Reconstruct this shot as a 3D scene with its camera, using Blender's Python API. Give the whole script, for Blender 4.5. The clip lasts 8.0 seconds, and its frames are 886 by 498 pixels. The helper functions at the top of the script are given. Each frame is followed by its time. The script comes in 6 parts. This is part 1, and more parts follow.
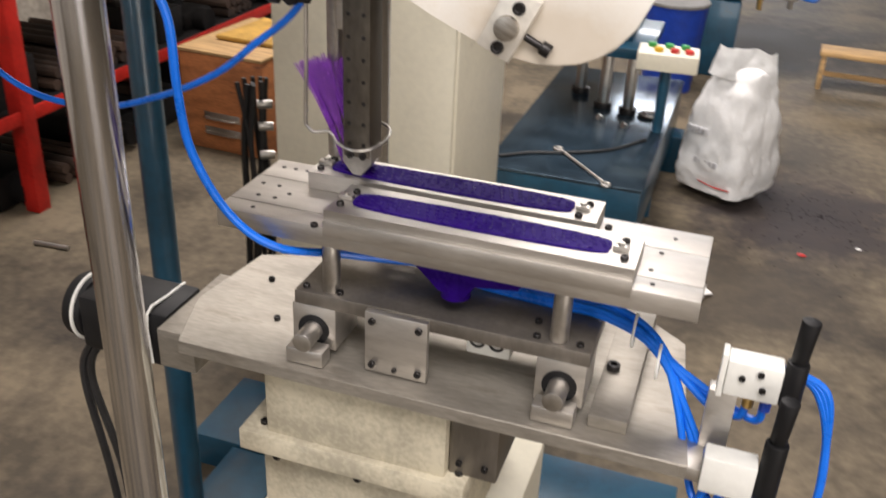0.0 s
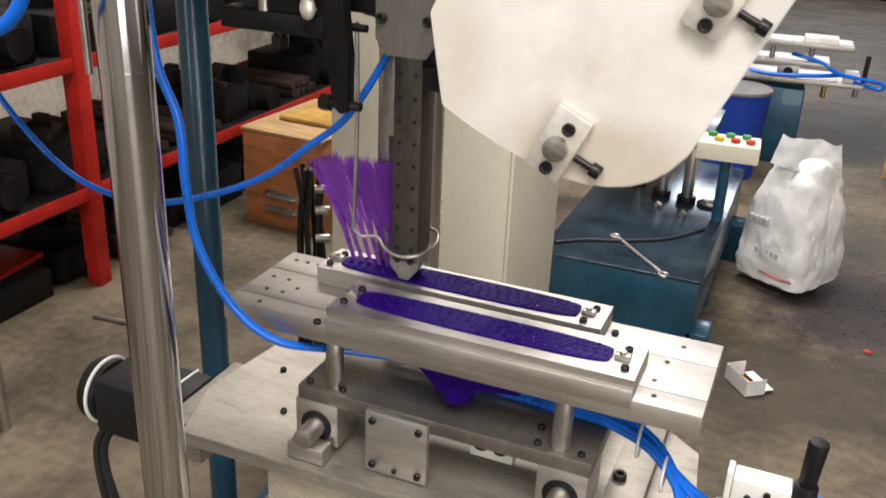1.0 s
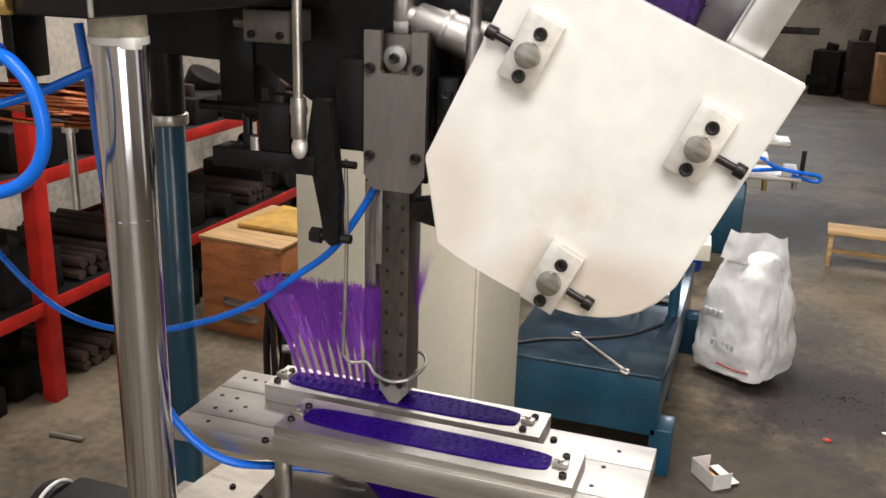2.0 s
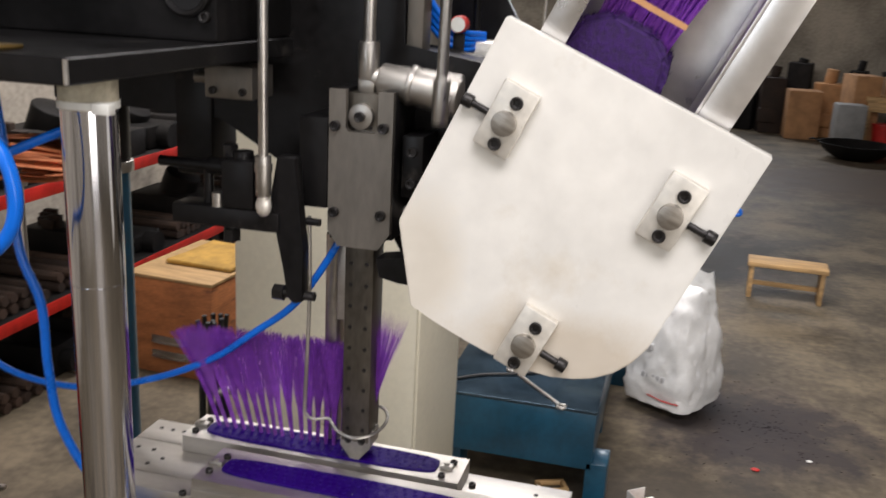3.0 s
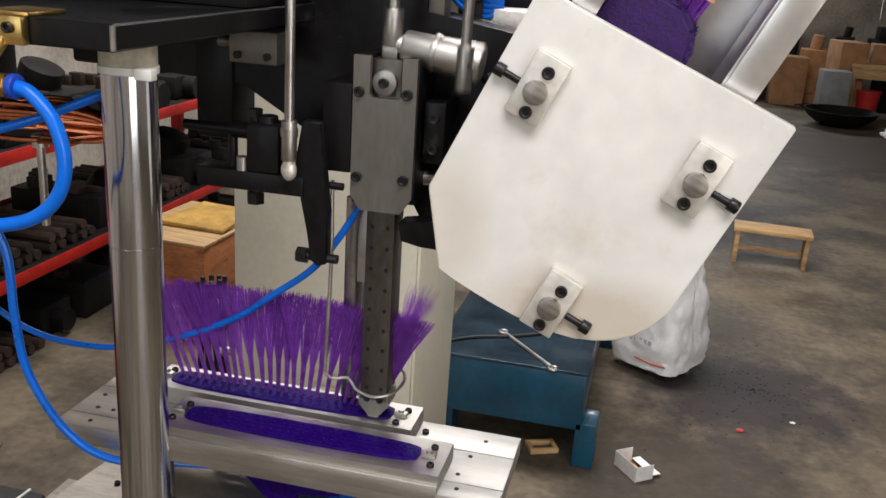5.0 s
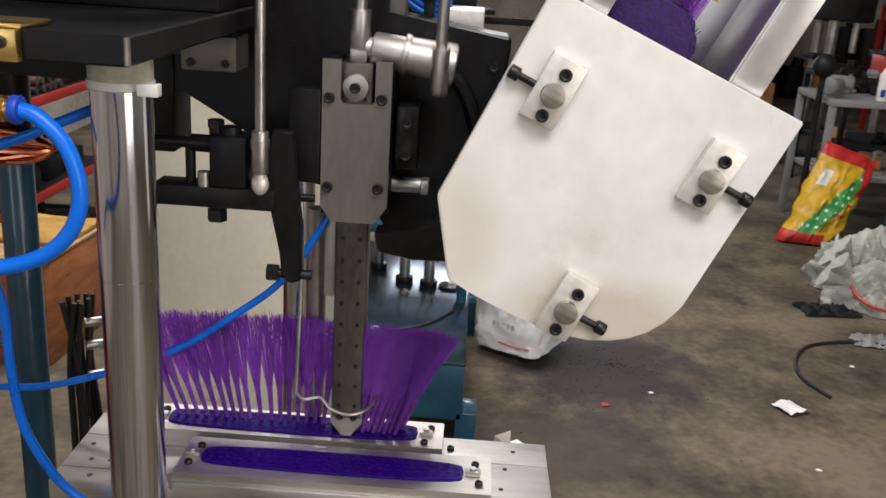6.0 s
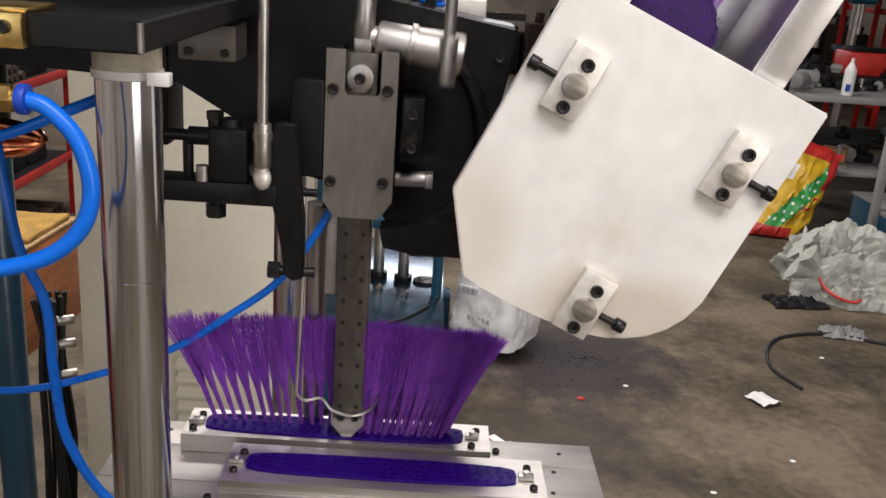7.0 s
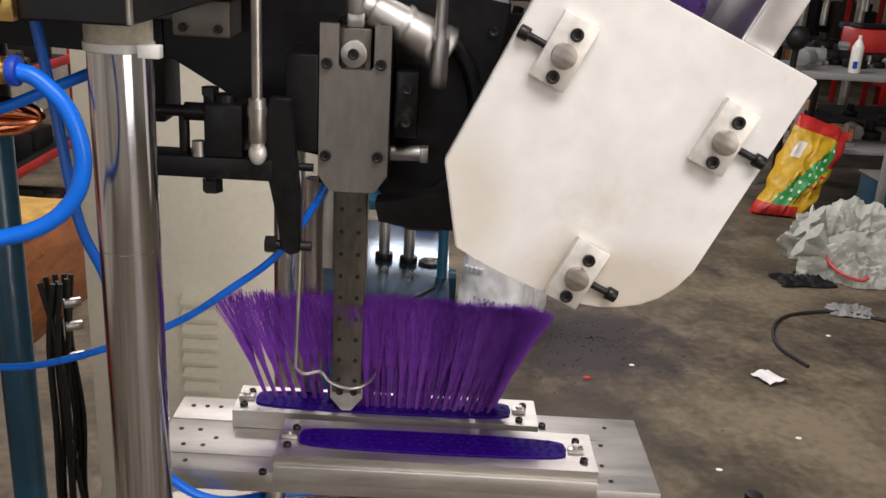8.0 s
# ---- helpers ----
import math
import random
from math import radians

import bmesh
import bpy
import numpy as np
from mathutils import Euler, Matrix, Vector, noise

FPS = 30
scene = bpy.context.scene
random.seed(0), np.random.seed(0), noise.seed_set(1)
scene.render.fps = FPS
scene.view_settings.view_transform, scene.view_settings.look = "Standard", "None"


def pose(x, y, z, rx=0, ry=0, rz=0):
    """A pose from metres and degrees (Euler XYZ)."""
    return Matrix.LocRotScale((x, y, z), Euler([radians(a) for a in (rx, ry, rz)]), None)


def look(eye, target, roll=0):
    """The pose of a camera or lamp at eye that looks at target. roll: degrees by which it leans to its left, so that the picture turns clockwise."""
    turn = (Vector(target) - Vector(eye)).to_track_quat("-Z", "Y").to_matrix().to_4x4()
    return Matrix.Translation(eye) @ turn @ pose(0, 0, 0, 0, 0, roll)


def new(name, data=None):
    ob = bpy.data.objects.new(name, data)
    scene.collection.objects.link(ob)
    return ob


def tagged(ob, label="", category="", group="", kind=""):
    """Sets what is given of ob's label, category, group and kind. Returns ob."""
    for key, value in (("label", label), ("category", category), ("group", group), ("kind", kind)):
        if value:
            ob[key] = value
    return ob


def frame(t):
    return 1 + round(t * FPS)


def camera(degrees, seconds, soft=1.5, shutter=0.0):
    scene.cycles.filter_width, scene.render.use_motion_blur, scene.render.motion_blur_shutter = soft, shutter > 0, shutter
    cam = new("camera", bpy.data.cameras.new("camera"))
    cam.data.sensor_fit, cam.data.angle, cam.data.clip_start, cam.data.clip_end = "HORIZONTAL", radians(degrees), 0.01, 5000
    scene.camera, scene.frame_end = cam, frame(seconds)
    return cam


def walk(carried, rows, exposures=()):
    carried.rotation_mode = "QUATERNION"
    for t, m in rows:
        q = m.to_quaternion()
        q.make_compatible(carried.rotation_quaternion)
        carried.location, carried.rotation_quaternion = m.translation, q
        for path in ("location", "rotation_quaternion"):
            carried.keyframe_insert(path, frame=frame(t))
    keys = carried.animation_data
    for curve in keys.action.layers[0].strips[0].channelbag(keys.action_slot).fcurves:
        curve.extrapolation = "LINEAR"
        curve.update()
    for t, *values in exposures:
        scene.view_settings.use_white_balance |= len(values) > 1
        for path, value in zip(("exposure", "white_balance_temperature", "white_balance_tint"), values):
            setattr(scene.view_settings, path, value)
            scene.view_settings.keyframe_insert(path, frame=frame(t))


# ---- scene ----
cam = camera(51, 8.0, soft=1.5, shutter=0.4)
PATH = [
    (0, (0.382, -0.854, 1.529), (-0.156, 0.829, 0.593), 2.7),
    (0.5, (0.407, -0.835, 1.544), (-0.286, 0.843, 0.705), 3.0),
    (1, (0.379, -0.819, 1.554), (-0.303, 0.883, 0.755), 2.5),
    (1.5, (0.347, -0.831, 1.581), (-0.296, 0.937, 0.901), 1.9),
    (1.7, (0.348, -0.848, 1.589), (-0.28, 0.942, 0.956), 1.8),
    (2.8, (0.327, -0.851, 1.606), (-0.211, 0.986, 1.027), 3.1),
    (3, (0.306, -0.857, 1.621), (-0.16, 1.011, 1.079), 2.9),
    (3.5, (0.271, -0.876, 1.631), (-0.088, 1.021, 1.111), 1.9),
    (4, (0.255, -0.9, 1.633), (-0.088, 1.003, 1.12), 1.9),
    (4.5, (0.247, -0.899, 1.629), (-0.086, 0.987, 1.053), 2.1),
    (5, (0.273, -0.887, 1.627), (-0.146, 0.969, 1.01), 3.7),
    (5.2, (0.249, -0.884, 1.627), (-0.113, 0.985, 1.016), 4.2),
    (6.3, (0.076, -0.875, 1.621), (0.096, 1.029, 1.007), 3.9),
    (6.5, (0.064, -0.859, 1.615), (0.097, 1.043, 0.998), 4.3),
    (7, (0.071, -0.856, 1.616), (0.109, 1.045, 0.997), 4.1),
    (7.5, (0.078, -0.862, 1.613), (0.108, 1.034, 0.977), 3.9),
    (8, (0.084, -0.866, 1.609), (0.106, 1.024, 0.956), 3.4),
]
walk(cam, [(t, look(eye, target, roll)) for t, eye, target, roll in PATH], exposures=[(0, 0.32, 6720, 15), (1.0, 0.28, 6650, 13), (1.7, 0.28, 6620, 13), (3.0, 0.12, 6460, 14), (5.0, 0.02, 6390, 13), (8, 0.05, 6500, 16)])

# ---- world and light ----
world = bpy.data.worlds.new("workshop_sky")
scene.world = world
world.use_nodes = True
wn = world.node_tree.nodes
sky = wn.new("ShaderNodeTexSky")
sky.sky_type, sky.sun_disc = "NISHITA", False
sky.sun_elevation, sky.sun_rotation = radians(42), radians(120)
world.node_tree.links.new(sky.outputs[0], wn["Background"].inputs[0])
wn["Background"].inputs[1].default_value = 0.12


def area(name, place, target, sx, sy, watts, color):
    lamp = bpy.data.lights.new(name, "AREA")
    lamp.shape, lamp.size, lamp.size_y, lamp.energy, lamp.color = "RECTANGLE", sx, sy, watts, color
    ob = new(name, lamp)
    ob.matrix_world = look(place, target)
    return ob


# Added lamps at unseen roof openings; the second one brightens the left floor.
area("skylight_lamp", (1.2, -2.4, 4.55), (1.2, -2.39, 0), 3.4, 1.8, 225, (1.0, 0.965, 0.92))
area("skylight_lamp", (-0.9, 3.2, 4.55), (-0.9, 3.21, 0), 3.4, 1.8, 275, (1.0, 0.965, 0.92))
area("window_lamp", (0.4, 12.66, 2.75), (0.4, 0, 2.4), 3.0, 1.3, 120, (0.93, 0.97, 1.0))
area("window_lamp", (-1.5, -4.96, 2.1), (-0.3, 0.5, 1.2), 1.0, 1.7, 20, (0.90, 0.96, 1.0))
area("door_lamp", (4.0, -4.4, 1.7), (0.6, 0.0, 1.3), 2.6, 2.8, 85, (1.0, 0.95, 0.88))


# ---- materials ----
def mat(name, color, rough=0.6, metal=0.0, vary=0.25, scale=6.0, fine=60.0, bump=0.15, depth=0.002, spots=None, stretch=(1, 1, 1), coat=0.0, each=0.0):
    """Two scales of colour variation, roughness variation and fine relief."""
    m = bpy.data.materials.new(name)
    m.use_nodes = True
    nt = m.node_tree
    n, link = nt.nodes, nt.links.new
    b = n["Principled BSDF"]
    tc = n.new("ShaderNodeTexCoord")
    mp = n.new("ShaderNodeMapping")
    mp.inputs["Scale"].default_value = stretch
    link(tc.outputs["Object"], mp.inputs["Vector"])
    n1, n2 = n.new("ShaderNodeTexNoise"), n.new("ShaderNodeTexNoise")
    n1.inputs["Scale"].default_value, n1.inputs["Detail"].default_value = scale, 5
    n2.inputs["Scale"].default_value, n2.inputs["Detail"].default_value = fine, 4
    for x in (n1, n2):
        link(mp.outputs[0], x.inputs["Vector"])
    mix = n.new("ShaderNodeMath")
    mix.operation = "MULTIPLY_ADD"
    link(n2.outputs[0], mix.inputs[0])
    mix.inputs[1].default_value = 0.45
    link(n1.outputs[0], mix.inputs[2])
    ramp = n.new("ShaderNodeValToRGB")
    c = np.array(color)
    e = ramp.color_ramp.elements
    e[0].position, e[1].position = 0.56, 0.88
    e[0].color, e[1].color = (*np.clip(c * (1 - vary), 0, 1), 1), (*np.clip(c * (1 + vary * 0.6), 0, 1), 1)
    link(mix.outputs[0], ramp.inputs[0])
    out = ramp.outputs[0]
    if spots:
        n3 = n.new("ShaderNodeTexNoise")
        n3.inputs["Scale"].default_value, n3.inputs["Detail"].default_value = spots[1], 6
        n3.inputs["Roughness"].default_value = 0.68
        link(mp.outputs[0], n3.inputs["Vector"])
        r3 = n.new("ShaderNodeValToRGB")
        r3.color_ramp.elements[0].position, r3.color_ramp.elements[1].position = spots[2], spots[2] + spots[3]
        link(n3.outputs[0], r3.inputs[0])
        mx = n.new("ShaderNodeMix")
        mx.data_type = "RGBA"
        link(r3.outputs[0], mx.inputs[0])
        link(out, mx.inputs[6])
        mx.inputs[7].default_value = (*spots[0], 1)
        out = mx.outputs[2]
    if each:
        oi = n.new("ShaderNodeObjectInfo")
        hs = n.new("ShaderNodeHueSaturation")
        mr = n.new("ShaderNodeMapRange")
        mr.inputs[3].default_value, mr.inputs[4].default_value = 1 - each, 1 + each
        link(oi.outputs["Random"], mr.inputs[0])
        link(mr.outputs[0], hs.inputs["Value"])
        link(out, hs.inputs["Color"])
        out = hs.outputs[0]
    link(out, b.inputs["Base Color"])
    rr = n.new("ShaderNodeMapRange")
    rr.inputs[3].default_value, rr.inputs[4].default_value = max(rough - 0.1, 0.02), min(rough + 0.12, 1)
    link(mix.outputs[0], rr.inputs[0])
    link(rr.outputs[0], b.inputs["Roughness"])
    b.inputs["Metallic"].default_value = metal
    b.inputs["Coat Weight"].default_value = coat
    bp = n.new("ShaderNodeBump")
    bp.inputs["Strength"].default_value, bp.inputs["Distance"].default_value = bump, depth
    link(mix.outputs[0], bp.inputs["Height"])
    link(bp.outputs[0], b.inputs["Normal"])
    return m


CONCRETE = mat("worn_concrete", (0.132, 0.105, 0.070), 0.6, 0, 0.55, 2.2, 26, 0.4, 0.004, spots=((0.026, 0.021, 0.017), 1.7, 0.49, 0.2))


def stain_patch(m, centre, size, color, amount):
    """An uneven dark stain of its own shape, laid into a material round a place."""
    nt = m.node_tree
    n, lk = nt.nodes, nt.links.new
    b = n["Principled BSDF"]
    was = b.inputs["Base Color"].links[0].from_socket
    tc, mp = n.new("ShaderNodeTexCoord"), n.new("ShaderNodeMapping")
    mp.vector_type = "TEXTURE"
    mp.inputs["Location"].default_value, mp.inputs["Scale"].default_value = centre, size
    lk(tc.outputs["Object"], mp.inputs["Vector"])
    grad = n.new("ShaderNodeTexGradient")
    grad.gradient_type = "SPHERICAL"
    lk(mp.outputs[0], grad.inputs[0])
    ns = n.new("ShaderNodeTexNoise")
    ns.inputs["Scale"].default_value, ns.inputs["Detail"].default_value, ns.inputs["Roughness"].default_value = 5.0, 8, 0.7
    lk(tc.outputs["Object"], ns.inputs["Vector"])
    add = n.new("ShaderNodeMath")
    add.operation = "MULTIPLY_ADD"
    lk(ns.outputs[0], add.inputs[0])
    add.inputs[1].default_value = 1.5
    lk(grad.outputs["Fac"], add.inputs[2])
    rp = n.new("ShaderNodeMapRange")
    rp.inputs[1].default_value, rp.inputs[2].default_value, rp.inputs[4].default_value = 0.95, 1.35, amount
    lk(add.outputs[0], rp.inputs[0])
    keep = n.new("ShaderNodeMath")
    keep.operation = "MULTIPLY"
    lk(rp.outputs[0], keep.inputs[0])
    edge = n.new("ShaderNodeMapRange")
    edge.inputs[2].default_value = 0.35
    lk(grad.outputs["Fac"], edge.inputs[0])
    lk(edge.outputs[0], keep.inputs[1])
    mx = n.new("ShaderNodeMix")
    mx.data_type = "RGBA"
    lk(keep.outputs[0], mx.inputs[0])
    lk(was, mx.inputs[6])
    mx.inputs[7].default_value = (*color, 1)
    lk(mx.outputs[2], b.inputs["Base Color"])


stain_patch(CONCRETE, (0.70, 2.70, 0), (0.75, 0.70, 1), (0.022, 0.017, 0.020), 0.85)
stain_patch(CONCRETE, (0.45, 2.0, 0), (0.7, 0.45, 1), (0.035, 0.028, 0.022), 0.7)
stain_patch(CONCRETE, (0.45, 5.4, 0), (1.3, 1.1, 1), (0.022, 0.016, 0.011), 0.95)
stain_patch(CONCRETE, (2.4, 8.6, 0), (2.6, 1.9, 1), (0.060, 0.036, 0.022), 0.8)
PLASTER = mat("dirty_plaster", (0.40, 0.36, 0.30), 0.9, 0, 0.4, 1.6, 30, 0.4, 0.01, spots=((0.16, 0.14, 0.12), 1.1, 0.56, 0.12))
ROOF = mat("roof_sheet", (0.14, 0.13, 0.12), 0.7, 0.1, 0.3, 2, 20)
ALU = mat("milled_aluminium", (0.56, 0.535, 0.50), 0.42, 1.0, 0.13, 9, 90, 0.1, 0.0006, stretch=(1, 6, 6))
STEEL = mat("machined_steel", (0.50, 0.48, 0.45), 0.34, 1.0, 0.22, 14, 120, 0.12, 0.0005)
GREYST = mat("ground_grey_steel", (0.235, 0.215, 0.19), 0.42, 0.85, 0.2, 12, 160, 0.12, 0.0005, stretch=(1, 1, 0.3))
OILYST = mat("oily_dark_steel", (0.15, 0.135, 0.115), 0.36, 0.9, 0.35, 18, 160, 0.12, 0.0005, stretch=(1, 1, 0.4))
CHROME = mat("polished_chrome", (0.66, 0.67, 0.71), 0.06, 1.0, 0.06, 5, 40, 0.03, 0.0003, stretch=(1, 1, 0.2))
BLACKST = mat("oiled_black_steel", (0.009, 0.0085, 0.009), 0.34, 0.3, 0.5, 11, 90, 0.2, 0.001, spots=((0.042, 0.038, 0.034), 14, 0.63, 0.1))
BLACKPL = mat("black_plastic", (0.007, 0.007, 0.008), 0.5, 0, 0.3, 20, 120)
BLACKPL.node_tree.nodes["Principled BSDF"].inputs["Specular IOR Level"].default_value = 0.3
PLATEAL = mat("oil_dulled_aluminium", (0.33, 0.305, 0.265), 0.48, 0.7, 0.25, 7, 70, 0.12, 0.0006, stretch=(1, 4, 4), spots=((0.17, 0.15, 0.125), 7, 0.56, 0.18))
BOLT = mat("black_oxide_bolt", (0.030, 0.028, 0.028), 0.30, 0.7, 0.3, 60, 200)
ACRYL = mat("white_nylon_plate", (0.77, 0.755, 0.715), 0.26, 0, 0.10, 5, 40, 0.05, 0.0008, spots=((0.54, 0.475, 0.375), 7, 0.575, 0.30))
CREAM = mat("cream_paint", (0.73, 0.69, 0.56), 0.42, 0, 0.09, 3, 60, 0.06, 0.0008, spots=((0.42, 0.37, 0.28), 9, 0.67, 0.1))
TEAL = mat("teal_gloss_paint", (0.003, 0.056, 0.105), 0.3, 0, 0.3, 6, 50, 0.1, 0.001, spots=((0.03, 0.05, 0.06), 12, 0.64, 0.08), coat=0.3)
OILY = mat("oily_ground_steel", (0.065, 0.105, 0.145), 0.13, 0.75, 0.35, 5, 50, 0.15, 0.001)
RED = mat("red_rack_paint", (0.42, 0.018, 0.012), 0.42, 0, 0.3, 7, 60, 0.1, 0.001, spots=((0.12, 0.03, 0.02), 10, 0.62, 0.1))
PURPLE = mat("purple_plastic", (0.017, 0.0015, 0.125), 0.22, 0, 0.2, 30, 200, 0.1, 0.0008)
BRISTLE = mat("purple_bristle", (0.50, 0.175, 0.68), 0.40, 0, 0.3, 60, 300, 0.05, 0.0005, each=0.2)
_nt = BRISTLE.node_tree
_mix, _clear = _nt.nodes.new("ShaderNodeMixShader"), _nt.nodes.new("ShaderNodeBsdfTransparent")
_clear.inputs[0].default_value = (0.76, 0.57, 0.92, 1)
_mix.inputs[0].default_value = 0.76
_nt.links.new(_nt.nodes["Principled BSDF"].outputs[0], _mix.inputs[1])
_nt.links.new(_clear.outputs[0], _mix.inputs[2])
_nt.links.new(_mix.outputs[0], _nt.nodes["Material Output"].inputs[0])
PURPLE.node_tree.nodes["Principled BSDF"].inputs["Specular IOR Level"].default_value = 0.12
STOCK = mat("packed_purple_bristle_ends", (0.030, 0.0045, 0.088), 0.75, 0, 0.35, 260, 600, 0.5, 0.002)
HOSE = mat("blue_air_hose", (0.002, 0.135, 0.66), 0.24, 0, 0.12, 20, 120, 0.03, 0.0005)
BLUEPL = mat("blue_plastic", (0.006, 0.05, 0.40), 0.4, 0, 0.2, 20, 100)
BRASS = mat("brass", (0.70, 0.48, 0.17), 0.28, 1.0, 0.2, 30, 160)
COPPER = mat("copper_wire", (0.58, 0.20, 0.095), 0.24, 1.0, 0.3, 24, 200, 0.1, 0.0005, each=0.3)
WOOD = mat("pale_wood", (0.46, 0.29, 0.13), 0.65, 0, 0.3, 6, 60, 0.3, 0.002, stretch=(1, 7, 7), each=0.2)
BOXWOOD = mat("orange_stained_wood", (0.40, 0.145, 0.05), 0.55, 0, 0.35, 5, 40, 0.3, 0.002, stretch=(1, 1, 4), spots=((0.16, 0.06, 0.03), 8, 0.6, 0.12))
WOVEN = mat("white_woven_sack", (0.80, 0.80, 0.79), 0.82, 0, 0.14, 9, 240, 0.5, 0.002, spots=((0.5, 0.48, 0.45), 6, 0.6, 0.2))
CARD = mat("brown_cardboard", (0.42, 0.22, 0.10), 0.8, 0, 0.25, 8, 90, 0.2, 0.001, each=0.3)
PAPER = mat("white_card", (0.76, 0.75, 0.73), 0.6, 0, 0.12, 10, 80)
DARK = mat("grimy_dark_iron", (0.011, 0.0095, 0.009), 0.6, 0.25, 0.6, 6, 40, 0.6, 0.006, each=0.5)
RUST = mat("brown_rusty_iron", (0.042, 0.024, 0.016), 0.7, 0.2, 0.5, 6, 60, 0.5, 0.004, each=0.45)
for _m, _s in ((CONCRETE, 0.35), (BLACKST, 0.3), (DARK, 0.25), (RED, 0.25), (HOSE, 0.35)):
    _m.node_tree.nodes["Principled BSDF"].inputs["Specular IOR Level"].default_value = _s
CABLE = mat("black_rubber", (0.012, 0.012, 0.013), 0.5, 0, 0.3, 20, 100)
WHITEPL = mat("white_plastic", (0.72, 0.72, 0.68), 0.38, 0, 0.08, 10, 100)
PINST = mat("brushed_pin_steel", (0.42, 0.39, 0.35), 0.36, 1.0, 0.2, 40, 200, 0.15, 0.0005, stretch=(1, 1, 8))
IVORY = mat("ivory_felt", (0.46, 0.42, 0.32), 0.8, 0, 0.25, 20, 160, 0.4, 0.002)
GREENP = mat("green_plastic", (0.02, 0.26, 0.05), 0.4, 0, 0.2, 12, 80)
YELLOWP = mat("yellow_plastic", (0.60, 0.36, 0.015), 0.4, 0, 0.2, 12, 80)
REDP = mat("red_plastic", (0.48, 0.025, 0.02), 0.4, 0, 0.2, 12, 80)
GREYP = mat("grey_paint", (0.22, 0.22, 0.215), 0.5, 0, 0.2, 6, 60)
FADED = mat("faded_print", (0.56, 0.56, 0.57), 0.6, 0, 0.3, 40, 160)
CLAMPAL = mat("bead_blasted_aluminium", (0.78, 0.75, 0.69), 0.42, 0.7, 0.16, 26, 140, 0.12, 0.0005, spots=((0.42, 0.38, 0.31), 55, 0.62, 0.10))
GREYSACK = mat("grey_woven_sack", (0.42, 0.43, 0.38), 0.6, 0, 0.35, 7, 200, 0.6, 0.004, spots=((0.2, 0.2, 0.18), 5, 0.55, 0.2))
OCHRE = mat("ochre_cloth", (0.38, 0.22, 0.045), 0.8, 0, 0.3, 12, 120, 0.4, 0.003)
SHEETM = mat("folded_sheet_steel", (0.80, 0.79, 0.78), 0.24, 0.9, 0.2, 4, 50, 0.12, 0.002)
stain_patch(ACRYL, (0.225, -0.146, 1.335), (0.14, 0.1, 0.075), (0.40, 0.31, 0.20), 0.55)
stain_patch(ACRYL, (0.11, -0.146, 1.40), (0.06, 0.1, 0.10), (0.50, 0.42, 0.30), 0.4)


# ---- mesh helpers ----
def box(bm, x0, x1, y0, y1, z0, z1, bevel=0.0):
    r = bmesh.ops.create_cube(bm, size=1, matrix=Matrix.LocRotScale(((x0 + x1) / 2, (y0 + y1) / 2, (z0 + z1) / 2), None, (abs(x1 - x0), abs(y1 - y0), abs(z1 - z0))))
    if bevel:
        es = {e for v in r["verts"] for e in v.link_edges}
        bmesh.ops.bevel(bm, geom=list(es), offset=bevel, segments=2, profile=0.5, affect="EDGES")
    return bm


def cyl(bm, p0, p1, r, seg=20, r2=None, bevel=0.0):
    p0, p1 = Vector(p0), Vector(p1)
    d = p1 - p0
    m = Matrix.Translation((p0 + p1) / 2) @ d.to_track_quat("Z", "Y").to_matrix().to_4x4()
    res = bmesh.ops.create_cone(bm, cap_ends=True, segments=seg, radius1=r, radius2=r if r2 is None else r2, depth=d.length, matrix=m)
    if bevel:
        vs = set(res["verts"])
        es = [e for e in {e for v in vs for e in v.link_edges} if any(len(f.verts) > 4 for f in e.link_faces)]
        bmesh.ops.bevel(bm, geom=es, offset=bevel, segments=2, profile=0.5, affect="EDGES")
    return bm


def ball(bm, c, r, sx=1, sy=1, sz=1, u=14, v=9):
    bmesh.ops.create_uvsphere(bm, u_segments=u, v_segments=v, radius=r, matrix=Matrix.LocRotScale(c, None, (sx, sy, sz)))
    return bm


def prism(bm, pts, d, base=0.0, axis="z"):
    """An outline of (a, b) drawn out along an axis from base by d."""
    put = {"z": lambda a, b, h: (a, b, h), "y": lambda a, b, h: (a, h, b), "x": lambda a, b, h: (h, a, b)}[axis]
    lo = [bm.verts.new(put(a, b, base)) for a, b in pts]
    hi = [bm.verts.new(put(a, b, base + d)) for a, b in pts]
    bm.faces.new(lo), bm.faces.new(hi)
    n = len(pts)
    for i in range(n):
        bm.faces.new((lo[i], lo[(i + 1) % n], hi[(i + 1) % n], hi[i]))
    return bm


def smooth_path(pts, steps=8):
    p = [Vector(a) for a in pts]
    p = [p[0] * 2 - p[1], *p, p[-1] * 2 - p[-2]]
    out = []
    for i in range(1, len(p) - 2):
        for k in range(steps):
            t = k / steps
            a, b, c, d = p[i - 1:i + 3]
            out.append(0.5 * (2 * b + (c - a) * t + (2 * a - 5 * b + 4 * c - d) * t * t + (3 * b - a - 3 * c + d) * t ** 3))
    return out + [p[-2]]


